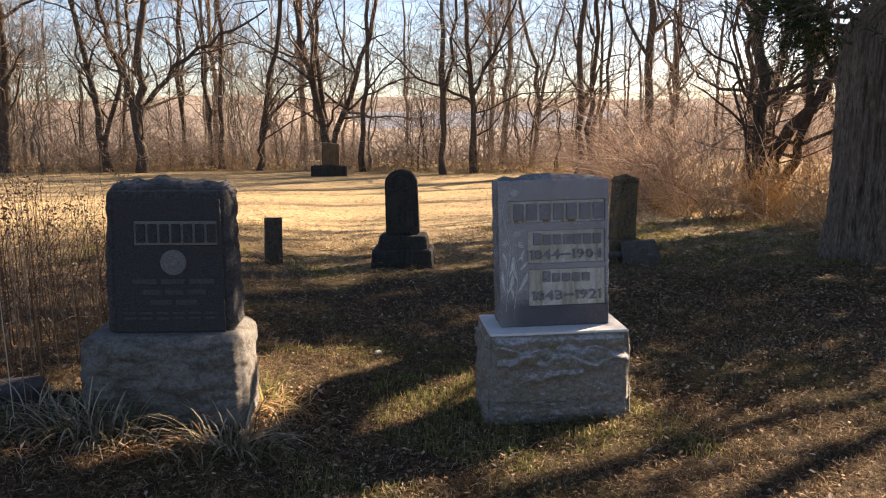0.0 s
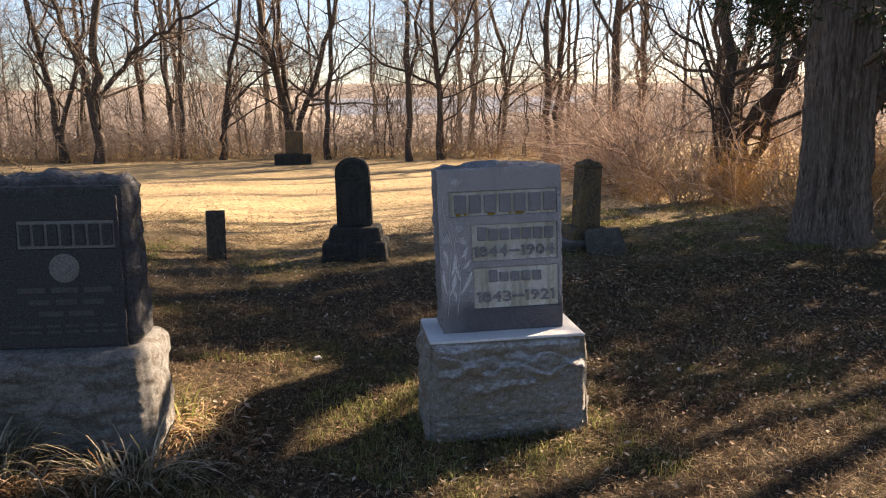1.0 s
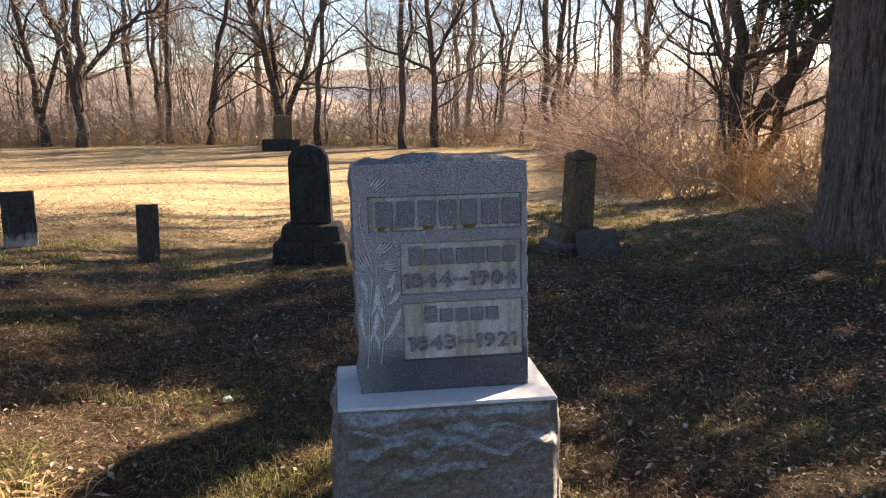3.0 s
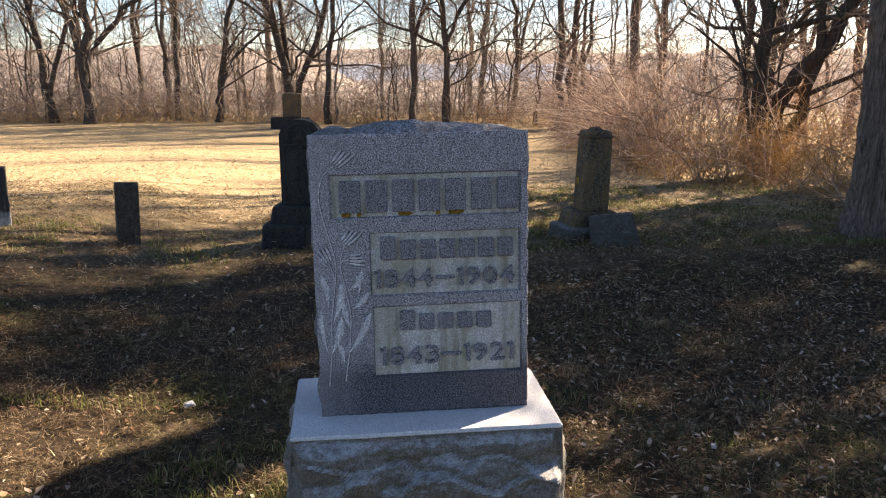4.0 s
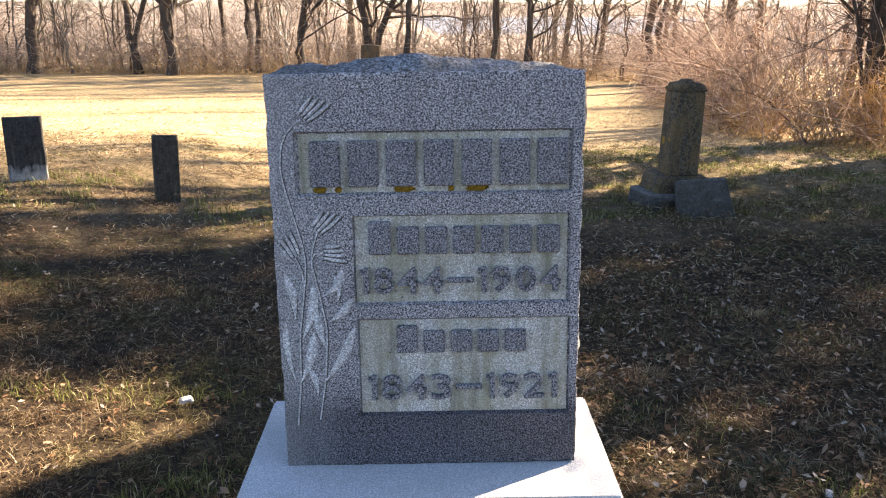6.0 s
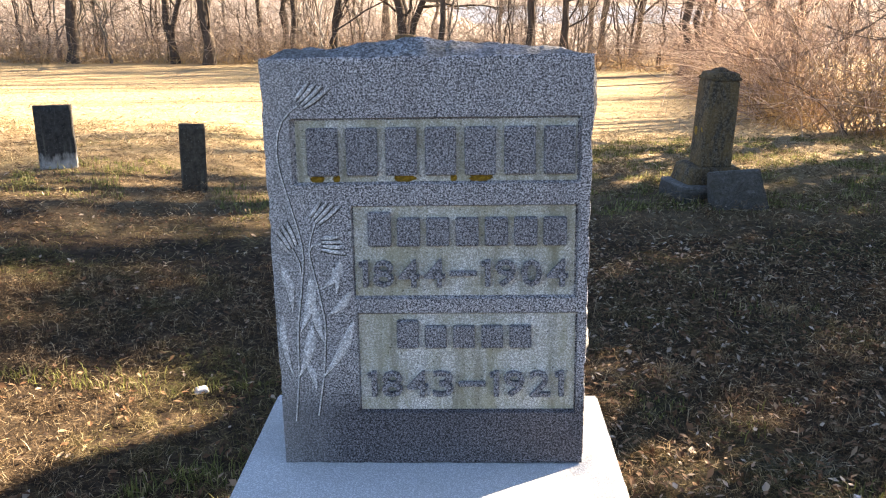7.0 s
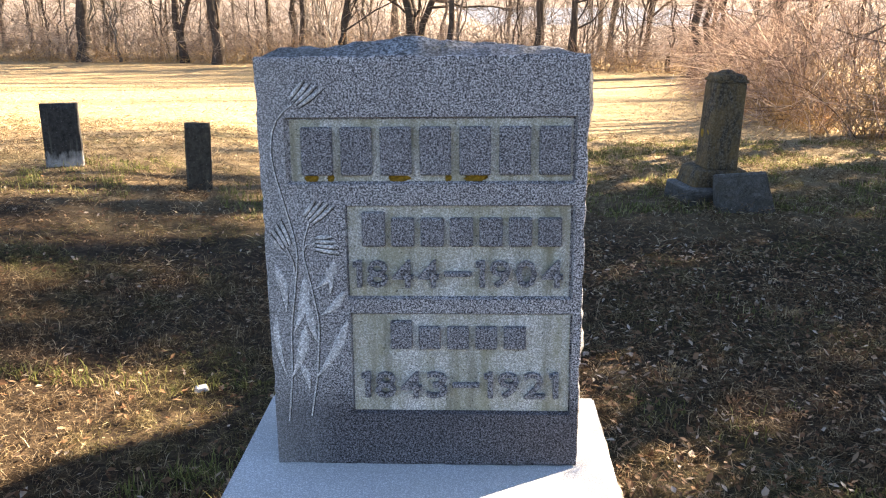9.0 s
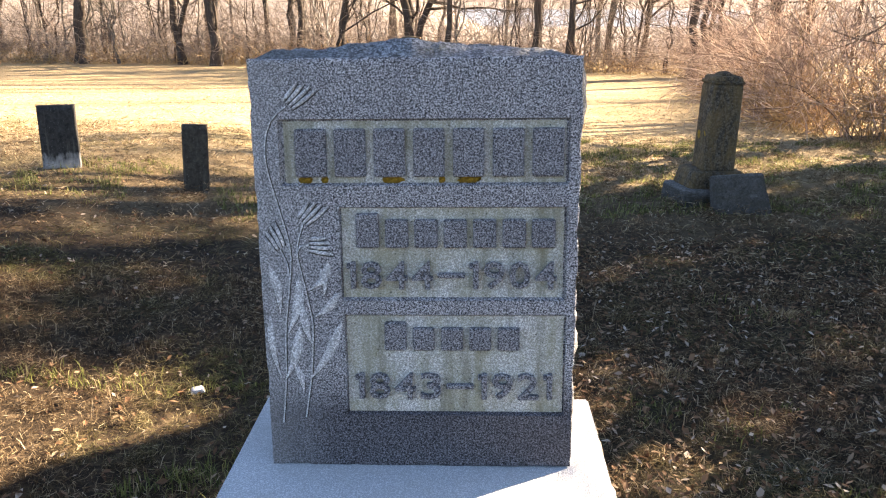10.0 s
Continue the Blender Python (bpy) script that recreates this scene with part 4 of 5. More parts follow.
bare_tree("sapling", 19, (7.98, 14.85), [[(-0.02, 0, 1.3), (-0.12, 0, 1.9), (-0.47, 0, 2.72), (-0.92, 0, 3.02), (-1.25, 0, 3.37), (-2.0, 0, 3.9)], [(-0.6, 0, 2.85), (-0.62, 0, 4.6)]], 0.075, 0.6, None, "slender arching sapling in the thicket")
bare_tree("sapling", 20, (-3.0, 29.0), [[(0.1, 0, 1.5), (0.05, 0, 4.2)], [(0.1, 0, 0.8), (-0.7, 0, 3.3)]], 0.05, 0.25, BARK_WHITE, "thin pale-barked sapling at the wood's edge")
bare_tree("tree", 22, (-14.5, 27.0), [[(0.3, 0, 4), (0.1, 0, 12)], [(0.1, 0, 2.6), (1.4, 0.3, 8)]], 0.24, 1.1)

bare_tree("tree", 23, (10.8, 27.0), [[(0.2, 0, 4), (0.1, 0, 12)], [(0.1, 0, 2.0), (-0.9, 0.3, 8)]], 0.14, 0.9)
bare_tree("tree", 24, (12.2, 21.0), [[(-0.2, 0, 3), (-0.6, 0, 11)], [(-0.1, 0, 1.6), (0.9, 0.3, 7)]], 0.13, 0.9)
bare_tree("tree", 21, (14.0, 22.0), [[(0.1, 0, 4), (0.4, 0, 12)]], 0.16, 0.8)
bare_tree("tree", 25, (8.8, 29.0), [[(0.2, 0, 4), (0.6, 0, 11)], [(0.1, 0, 1.5), (-0.5, 0.3, 7)]], 0.10, 0.8)

bare_tree("tree", 26, (10.0, 8.2), [[(0.1, 0, 3), (0.0, 0, 10)], [(0.05, 0, 2.0), (-0.8, 0.3, 4.5), (-1.2, 0.3, 8)], [(0.05, 0, 1.5), (0.9, -0.3, 4), (1.2, -0.3, 8)]], 0.17, 0.6)

# unseen tree, added only to dapple the right of the lawn with shade
bare_tree("tree", 27, (11.5, 10.0), [[(0.1, 0, 3), (0.0, 0, 9)], [(0.05, 0, 1.6), (-0.8, 0.3, 4.0), (-1.1, 0.3, 7)], [(0.05, 0, 1.9), (0.9, -0.3, 4), (1.2, -0.3, 7)]], 0.12, 0.5)

bare_tree("tree", 28, (9.3, 18.2), [[(0.1, 0, 2), (-0.3, 0, 5), (-0.2, 0, 10)], [(0.0, 0, 1.2), (0.9, 0.2, 3.5), (1.3, 0, 8)]], 0.12, 1.0)
bare_tree("tree", 29, (10.6, 19.6), [[(-0.1, 0, 2), (0.3, 0, 5), (0.2, 0, 10)], [(0.0, 0, 1.4), (-1.0, 0.2, 3.8), (-1.4, 0, 8)]], 0.13, 1.0)

# the wood behind, going down to the river plain
rngw = np.random.default_rng(77)
protos = []
for s in range(5):
    lean = rngw.uniform(-0.8, 0.8)
    protos.append(bare_tree("tree", 60 + s, (-16 + s * 7.5, 34 + s), [[(lean * 0.3, 0, 4), (lean, 0, 13)]] + ([[(0, 0, 3), (-lean, 0.4, 9)]] if s % 2 else []), 0.11 + 0.015 * s, 0.6, BARK_PALE if s > 2 else BARK, "slim bare tree deep in the wood", 6, False))
for i in range(28):
    px, py = rngw.uniform(-30, 34), rngw.uniform(33, 62)
    if rngw.random() < 0.12:
        px, py = rngw.uniform(12, 24), rngw.uniform(34, 50)
    s = rngw.uniform(0.8, 1.25)
    c = copy_thing(protos[i % 5], pose(px, py, float(lawn_z(px, py)) - 0.2, 0, 0, rngw.uniform(0, 360)))
    c.scale = (s, s, s)
    set_back(c)


saps = []
for s in range(4):
    l1, l2 = rngw.uniform(-1.2, 1.2), rngw.uniform(-1.5, 1.5)
    saps.append(bare_tree("sapling", 90 + s, (-13 + 5.5 * s, 30 + 0.5 * s), [[(l1 * 0.3, 0, 1.6), (l1, 0.2, 5.0 + 0.4 * s)], [(0.1, 0, 0.7), (l2, -0.2, 4.0)]], 0.04 + 0.006 * s, 0.42, BARK_PALE if s % 2 else BARK, "spindly leafless sapling at the wood's edge", 5, False))
for i in range(64):
    px = rngw.uniform(-22, 8.5)
    py = rngw.uniform(28.5, 36) - 0.35 * max(0, px + 2) * 0.9
    s = rngw.uniform(0.7, 1.25)
    c = copy_thing(saps[i % 4], pose(px, py, float(lawn_z(px, py)) - 0.15, 0, 0, rngw.uniform(0, 360)))
    c.scale = (s, s, s)
    set_back(c)


def thicket(name, seed, spots, heights, material, label, arch=0.10, side=7, stem_r=0.007, lean=(0, 0), fan=0.42, crook=0.10, fine=0, far=False):
    """Tangled leafless brush: many stems with side shoots, one piece of stuff."""
    rng = np.random.default_rng(seed)
    n = len(spots)
    K = 7
    z = (lawn_z if far else ground_z)(spots[:, 0], spots[:, 1]) - 0.05
    d = rng.normal(size=(n, 3)) * np.array([fan, fan, 0.1]) + np.array([lean[0], lean[1], 1.0])
    d /= np.linalg.norm(d, axis=1, keepdims=True)
    p = np.stack([spots[:, 0], spots[:, 1], z], 1)
    pts = [p]
    bend = rng.normal(size=(n, 3)) * arch * np.array([1.6, 1.6, 0.2])
    for k in range(K - 1):
        d = d + bend + rng.normal(size=(n, 3)) * crook - np.array([0, 0, arch * 0.5 * k / 3])
        d /= np.linalg.norm(d, axis=1, keepdims=True)
        pts.append(pts[-1] + d * (heights / (K - 1))[:, None])
    P = np.stack(pts, 1)
    R = (stem_r * rng.uniform(0.6, 1.5, n))[:, None] * np.linspace(1, 0.35, K)[None]
    P1, R1 = grow(rng, P, R, n * side, (0.12, 1.0), (0.35, 1.1), (0.4, 1.3), 3, 0.0, 0.2 + crook, 0.6, 0.4)
    R1 = np.maximum(R1, stem_r * 0.42)
    chunks = [tubes(P, R, 3), tubes(P1, R1, 3)]
    if fine:
        P2, R2 = grow(rng, P1, R1, n * fine, (0.15, 1.0), (0.12, 0.40), (0.4, 1.3), 2, 0.0, 0.25, 0.7, 0.5)
        chunks.append(tubes(P2, np.maximum(R2, stem_r * 0.30), 3))
    ob = new(name, fast_mesh(name, *joined(chunks), material))
    if far:
        set_back(ob)
    return tagged(ob, label, "brush", kind="stuff")


rb = np.random.default_rng(5)
n = 2600
sx = rb.uniform(-22, 8.5, n)
sp = np.stack([sx, 28.6 - 0.16 * np.clip(sx + 2, 0, 12) * 2.2 + np.abs(rb.normal(size=n)) * 2.4, ], 1)
thicket("thicket", 6, sp, rb.uniform(0.9, 1.0, n) * (0.8 + 3.9 * rb.random(n) ** 1.4), BRUSH, "tan leafless brush along the wood's edge", 0.20, 6, 0.006, (0, 0), 0.5, 0.2, 6, far=True)
n = 2300
sp = np.stack([rb.uniform(-36, 32, n), rb.uniform(32, 58, n)], 1)
gap = (sp[:, 0] > 0.02 * sp[:, 1] + 0.6) & (sp[:, 0] < 0.26 * sp[:, 1] - 0.5)
sp = sp[~gap | (rb.random(n) < 0.45)][:1800]
n = len(sp)
thicket("thicket", 7, sp, rb.uniform(1.6, 3.6, n) - lawn_z(sp[:, 0], sp[:, 1]) * 0.8, BRUSH, "grey-brown undergrowth sloping down to the river", 0.08, 6, 0.011, far=True)


def right_edge(y):
    """Where the brush begins on the right, for a given y."""
    return np.interp(y, [8, 10.5, 12, 13.2, 14, 14.7, 16, 19, 22, 30, 37], [9.0, 8.0, 7.5, 7.35, 6.75, 6.15, 6.2, 6.9, 7.3, 9.3, 10.9])


n = 1300
sy = rb.uniform(10.2, 37, n)
deep = np.where(rb.random(n) < 0.6, np.abs(rb.normal(size=n)) * 0.8, rb.uniform(0, 2.0, n))
sx = right_edge(sy) + deep
keep = (sx < 7.5) | (sy > 16.2) | (rb.random(n) < 0.30)
sx, sy, deep = sx[keep], sy[keep], deep[keep]
n = len(sx)
h = (1.2 + 3.4 * smooth(0, 1.5, deep)) * rb.uniform(0.5, 1.2, n) * np.where((sx > 7.5) & (sy < 16.2), 0.55, 1.0)
thicket("thicket", 8, np.stack([sx, sy], 1), h, BRUSH_RED, "reddish-brown thicket of tangled leafless canes", 0.12, 5, 0.0075, (-0.22, -0.08), 0.40, 0.14, 4)
n = 420
sx, sy = rb.uniform(7.8, 15, n), rb.uniform(16.5, 25, n)
keep = (0.848 * sy - 0.53 * sx > 9.7) & (0.848 * sy - 0.53 * sx < 12.0) & (sx > right_edge(sy) + 0.6)
sx, sy = sx[keep], sy[keep]
n = len(sx)
thicket("thicket", 12, np.stack([sx, sy], 1), rb.uniform(2.4, 5.2, n), BRUSH_RED, "tall grey-brown tangle of leafless saplings and canes", 0.09, 7, 0.009, (-0.12, 0), 0.28, 0.16, 7)
n = 1500
sy = rb.uniform(10.5, 34, n)
sx = right_edge(sy) - 0.1 + np.abs(rb.normal(size=n)) * 0.6
thicket("dry_grass", 9, np.stack([sx, sy], 1), rb.uniform(0.3, 1.0, n), STRAW, "tall straw-coloured dry grass at the thicket's edge", 0.10, 2, 0.005)
n = 170
sp = np.stack([rb.normal(size=n) * 0.45 + 7.95, rb.normal(size=n) * 0.35 + 14.2], 1)
thicket("dry_grass", 11, sp, rb.uniform(0.6, 1.7, n), STRAW, "golden dry weeds standing tall round the leaning tree", 0.10, 6, 0.006)
n = 600
sx = rb.uniform(-20, 7.5, n)
sp = np.stack([sx, 28.2 - 0.16 * np.clip(sx + 2, 0, 12) * 2.2 + np.abs(rb.normal(size=n)) * 0.6], 1)
thicket("dry_grass", 10, sp, rb.uniform(0.2, 0.6, n), STRAW, "tall straw-coloured dry grass along the wood's edge", 0.10, 3, 0.008, far=True)

rb = np.random.default_rng(41)
n = 420
far_off, aside = rb.uniform(16, 23, n), rb.uniform(-0.9, 2.4, n)
sp = np.stack([1.06 + 0.587 * far_off + 0.805 * aside, 1.12 + 0.805 * far_off - 0.587 * aside], 1)
thicket("thicket", 13, sp, rb.uniform(1.5, 3.3, n), BRUSH_RED, "tan leafless brush behind the old cedar", 0.14, 5, 0.008, (-0.1, 0), 0.40, 0.14, 5)
n = 380
far_off, aside = rb.uniform(14.2, 16.2, n), rb.uniform(-0.8, 2.2, n)
sp = np.stack([1.06 + 0.587 * far_off + 0.805 * aside, 1.12 + 0.805 * far_off - 0.587 * aside], 1)
thicket("dry_grass", 14, sp, rb.uniform(0.5, 1.5, n), STRAW, "golden dry weeds behind the old cedar", 0.12, 5, 0.006)


# ---- cedars ----
def cedar(seed, x, y, thick, low, high, reach, limbs, label, heavy_limb=False, detail=1.0, front=False, sprays=1.0):
    """An old cedar: fluted trunk, spreading limbs and dark sprays."""
    rng = np.random.default_rng(seed)
    z = float(ground_z(x, y)) - 0.1
    root = empty("cedar_tree", pose(x, y, z), label, "tree", "cedars")
    # the unseen upper trunk bends aside so its shadow clears the lit lawn
    def sway(h):
        return 0.48 * float(smooth(2.8, 3.4, h)) + 0.80 * float(smooth(3.55, 4.1, h)) if front else 0.0
    def gap(Q):
        """Which lines cross crown gaps made beside the fork to let sun through."""
        across, rise = -0.53 * Q[..., 0] + 0.848 * Q[..., 1], Q[..., 2] - 0.377 * Q[..., 0] - 0.236 * Q[..., 1]
        inside = (across > -0.13) & (across < 0.42) & (rise > 3.32) & (rise < 4.05)
        inside |= (across > -1.15) & (across < -0.75) & (rise > 3.35) & (rise < 3.72)
        inside |= (across > -0.72) & (across < -0.2) & (rise > 3.74) & (rise < 4.15)
        inside |= (across > -0.96) & (across < -0.6) & (rise > 4.28) & (rise < 4.62)
        inside |= (across > -1.26) & (across < -1.12) & (rise > 2.62) & (rise < 2.85)
        inside |= (across > -0.98) & (across < -0.82) & (rise > 2.25) & (rise < 2.55)
        return inside.any(axis=-1)
    nz, na = int(150 * detail), int(280 * detail)
    top = high - 0.6
    V = []
    for k in range(nz):
        h = top * (k / (nz - 1)) ** 1.25
        r = thick + 0.68 * thick * math.exp(-h / 0.32) + 0.19 * thick * math.exp(-((h - 2.6) / 0.9) ** 2) - thick * 0.75 * h / top * (h / top)
        r *= 1 - (0.22 if front else 0.0) * float(smooth(2.95, 3.4, h))
        for i in range(na):
            a = 2 * math.pi * i / na
            c, s = math.cos(a), math.sin(a)
            seam = abs(math.sin(3 * a + 0.35 * h + 0.8 * noise.noise(Vector((c * 1.5, s * 1.5, h * 0.9)))))
            fl = 0.05 * math.sin(5 * a + 0.5 * h + 0.4) - 0.15 * max(0.0, 1 - seam / 0.30) ** 2 + 0.20 * noise.noise(Vector((c * 2.4, s * 2.4, h * 0.55 + seed)))
            fl += 0.16 * math.exp(-h / 0.35) * math.sin(4 * a + 1)
            strip = noise.fractal(Vector((c * 5, s * 5, h * 1.5 + seed)), 0.9, 2.1, 5)
            ridge = noise.fractal(Vector((c * 7.5, s * 7.5, h * 0.75 + seed)), 0.9, 2.2, 3)
            fl += 0.10 * (1 - 2 * abs(strip)) + 0.085 * (1 - 3.2 * min(0.5, abs(ridge))) + 0.035 * noise.noise(Vector((c * 34, s * 34, h * 2.4)))
            V.append(((r + fl * thick) * c + sway(h) * 0.53, (r * 0.95 + fl * thick) * s - sway(h) * 0.85, h))
    i = np.arange(nz * na).reshape(nz, na)
    j = np.roll(i, -1, axis=1)
    under(new("trunk", fast_mesh("trunk", V, np.stack([i[:-1], j[:-1], j[1:], i[1:]], -1).reshape(-1, 4), BARK_CEDAR, True)), root)
    lines, rad = [], []
    if heavy_limb:
        lines.append(polyline([(0.15, 0, 1.55), (0.65, -0.1, 2.2), (1.4, -0.3, 3.0), (2.3, -0.5, 4.6)], 9, rng, 0.02))
        rad.append(0.17)
    for q in range(limbs):
        h = rng.uniform(low, high)
        a = rng.uniform(0, 2 * math.pi)
        ln = reach * rng.uniform(0.6, 1.05) * (1.2 - 0.6 * h / high) * (1.3 if math.sin(a) > 0 else 1.0)
        if front and 3.3 < h < 3.7 and (a > radians(255) or a < radians(10)):
            a = rng.uniform(radians(40), radians(170))
        # limbs mostly out of view, aimed to shade the lawn and the headstone
        if front and q < 9:
            h, a, ln = rng.uniform(1.95, 2.65), radians(rng.uniform(-105, -15)), rng.uniform(2.1, 3.0)
            if q < 4:
                h, a, ln = rng.uniform(2.95, 3.1), radians(rng.uniform(-102, -82)), rng.uniform(2.5, 3.0)
        elif front and q < 18:
            h, a, ln = rng.uniform(1.8, 2.8), radians(rng.uniform(-60, -8)), rng.uniform(1.8, 2.8)
        elif front and q < 23:
            h, a, ln = rng.uniform(4.5, 4.8), radians(rng.uniform(-105, -65)), rng.uniform(2.2, 2.9)
        elif front and q < 34:
            h, a, ln = rng.uniform(1.8, 3.0), radians(rng.uniform(0, 50)), rng.uniform(1.8, 3.0)
        elif front and q < 47:
            h, a, ln = rng.uniform(3.1, 4.4), radians(rng.uniform(55, 125)), rng.uniform(1.2, 2.7)
        elif front and q < 57:
            h, ln = rng.uniform(4.3, 5.3), rng.uniform(1.2, 2.0)
        if front and h < 4.5 and -0.95 < math.cos(a) < -0.3:
            ln = min(ln, 1.25)
        if front and q >= 57 and 3.0 < h < 4.7 and math.cos(a) > 0.3:
            h += 1.8
        c, s = math.cos(a), math.sin(a)
        droop = rng.uniform(-0.35, 0.25) - (0.5 if front and 18 <= q < 23 else -0.1 if front and q < 4 else 0)
        line = polyline([(0.53 * sway(h), -0.85 * sway(h), h), (c * ln * 0.5, s * ln * 0.5, h + 0.25), (c * ln, s * ln, h + droop)], 9, rng, 0.04)
        if front and (gap(line[None])[0] or (9 <= q < 34 and not 18 <= q < 23 and q % 2)):
            continue
        lines.append(line)
        rad.append(rng.uniform(0.03, 0.065))
    if front:
        for q in range(15):
            a, h, ln = radians(rng.uniform(-75, -40)), rng.uniform(4.1, 4.8), rng.uniform(1.0, 2.0)
            if q > 1:
                a, h, ln = radians(rng.uniform(118, 178)), rng.uniform(2.6, 3.5), rng.uniform(0.8, 1.4)
            line = polyline([(0.53 * sway(h), -0.85 * sway(h), h), (math.cos(a) * ln * 0.5, math.sin(a) * ln * 0.5, h + 0.2), (math.cos(a) * ln, math.sin(a) * ln, h + 0.1)], 9, rng, 0.04)
            if not gap(line[None])[0]:
                lines.append(line)
                rad.append(rng.uniform(0.03, 0.05))
    limbs = len(lines)
    P = np.stack(lines)
    R = np.array(rad)[:, None] * np.linspace(1, 0.25, 9)[None]
    for k in range(len(P)):
        under(new("limb", fast_mesh("limb", *tubes(P[k:k + 1], R[k:k + 1], 6), BARK_CEDAR, True)), root)
    k0 = 1 if heavy_limb else 0
    P1, R1 = grow(rng, P[k0:], R[k0:], limbs * 16, (0.44 if front else 0.30, 1.0), (0.4, 1.1), (0.4, 1.2), 5, -0.05, 0.22, 0.3)
    R1 = np.maximum(R1, 0.004)
    if front:
        P1, R1 = P1[~gap(P1)], R1[~gap(P1)]
    P2, R2 = grow(rng, P1, R1, int(limbs * 150 * sprays), (0.1, 1.0), (0.09, 0.22), (0.3, 1.0), 2, -0.03, 0.3, 0.8)
    R2 = np.maximum(R2, 0.008 / sprays)
    if front:
        P2, R2 = P2[~gap(P2)], R2[~gap(P2)]
    P3, R3 = grow(rng, P2, R2, int(limbs * 170 * sprays), (0.2, 1.0), (0.05, 0.11), (0.4, 1.1), 2, -0.02, 0.25, 0.9, 0.5)
    tagged(under(new("twig_growth", fast_mesh("twig_growth", *tubes(P1, R1, 3), BARK_CEDAR)), root), kind="stuff")
    tagged(under(new("crown", fast_mesh("crown", *joined([tubes(P2, R2, 3), tubes(P3, R3 * 1.2, 3)]), CEDAR_LEAF)), root), kind="stuff")
    return root


cedar(31, 6.90, 9.85, 0.335, 2.45, 8.0, 2.3, 87, "old cedar with fluted shaggy grey-brown trunk and dark sprays", True, 1.0, True)
# the cedars from here on stand unseen, added to throw shade on the lawn
cedar(32, 14.3, 14.3, 0.28, 3.0, 6.4, 2.8, 74, "dense dark cedar added out of view to shade the lawn", False, 0.35, False, 0.42)

cedar(34, 10.75, 13.6, 0.2, 1.6, 6.0, 0.8, 44, "young dense cedar added out of view to shade the pillar headstone", False, 0.35, False, 0.45)
cedar(36, 9.8, 9.65, 0.12, 0.3, 4.0, 0.8, 20, "slim young cedar added out of view to shade the lawn", False, 0.35, False, 0.45)
cedar(35, 10.5, 8.8, 0.12, 0.3, 3.0, 1.25, 34, "low bushy young cedar added out of view to shade the lawn", False, 0.35, False, 0.45)
cedar(33, 12.0, 15.4, 0.24, 4.2, 8.0, 2.7, 46, "tall cedar with high dark sprays, added out of view to shade the lawn", False, 0.35, False, 0.45)


# ---- grass, weeds and litter ----
def blades(name, seed, xy, height, width, lean, material, label):
    """Bent blades of grass, two faces each."""
    rng = np.random.default_rng(seed)
    n = len(xy)
    z = ground_z(xy[:, 0], xy[:, 1]) - 0.004
    a = rng.uniform(0, 2 * np.pi, n)
    l = np.abs(rng.normal(size=n)) * lean
    l = np.clip(l, 0, 1.45)
    d = np.stack([np.cos(a) * np.sin(l), np.sin(a) * np.sin(l), np.cos(l)], 1)
    l2 = np.clip(l + rng.uniform(0.2, 0.9, n), 0, 1.7)
    d2 = np.stack([np.cos(a) * np.sin(l2), np.sin(a) * np.sin(l2), np.cos(l2)], 1)
    s = np.stack([-np.sin(a), np.cos(a), 0 * a], 1) * (width / 2)[:, None]
    p = np.stack([xy[:, 0], xy[:, 1], z], 1)
    m = p + d * (height * 0.55)[:, None]
    t = m + d2 * (height * 0.45)[:, None]
    V = np.stack([p - s, p + s, m + s * 0.8, m - s * 0.8, t], 1).reshape(-1, 3)
    k = np.arange(n)[:, None] * 5
    F = np.concatenate([k + np.array([0, 1, 2]), k + np.array([0, 2, 3]), k + np.array([3, 2, 4])])
    ob = new(name, fast_mesh(name, V, F, material))
    return tagged(ob, label, "grass", kind="stuff")


def tufted(rng, n, x0, x1, y0, y1, clump):
    """Spots that gather in tufts."""
    c = np.stack([rng.uniform(x0, x1, n // clump), rng.uniform(y0, y1, n // clump)], 1)
    xy = np.repeat(c, clump, 0)
    size = np.repeat(rng.uniform(0.25, 1.0, len(c)) ** 2, clump)
    return np.column_stack([xy + rng.normal(size=xy.shape) * (0.025 + 0.04 * size[:, None]), 0.45 + 1.1 * size])


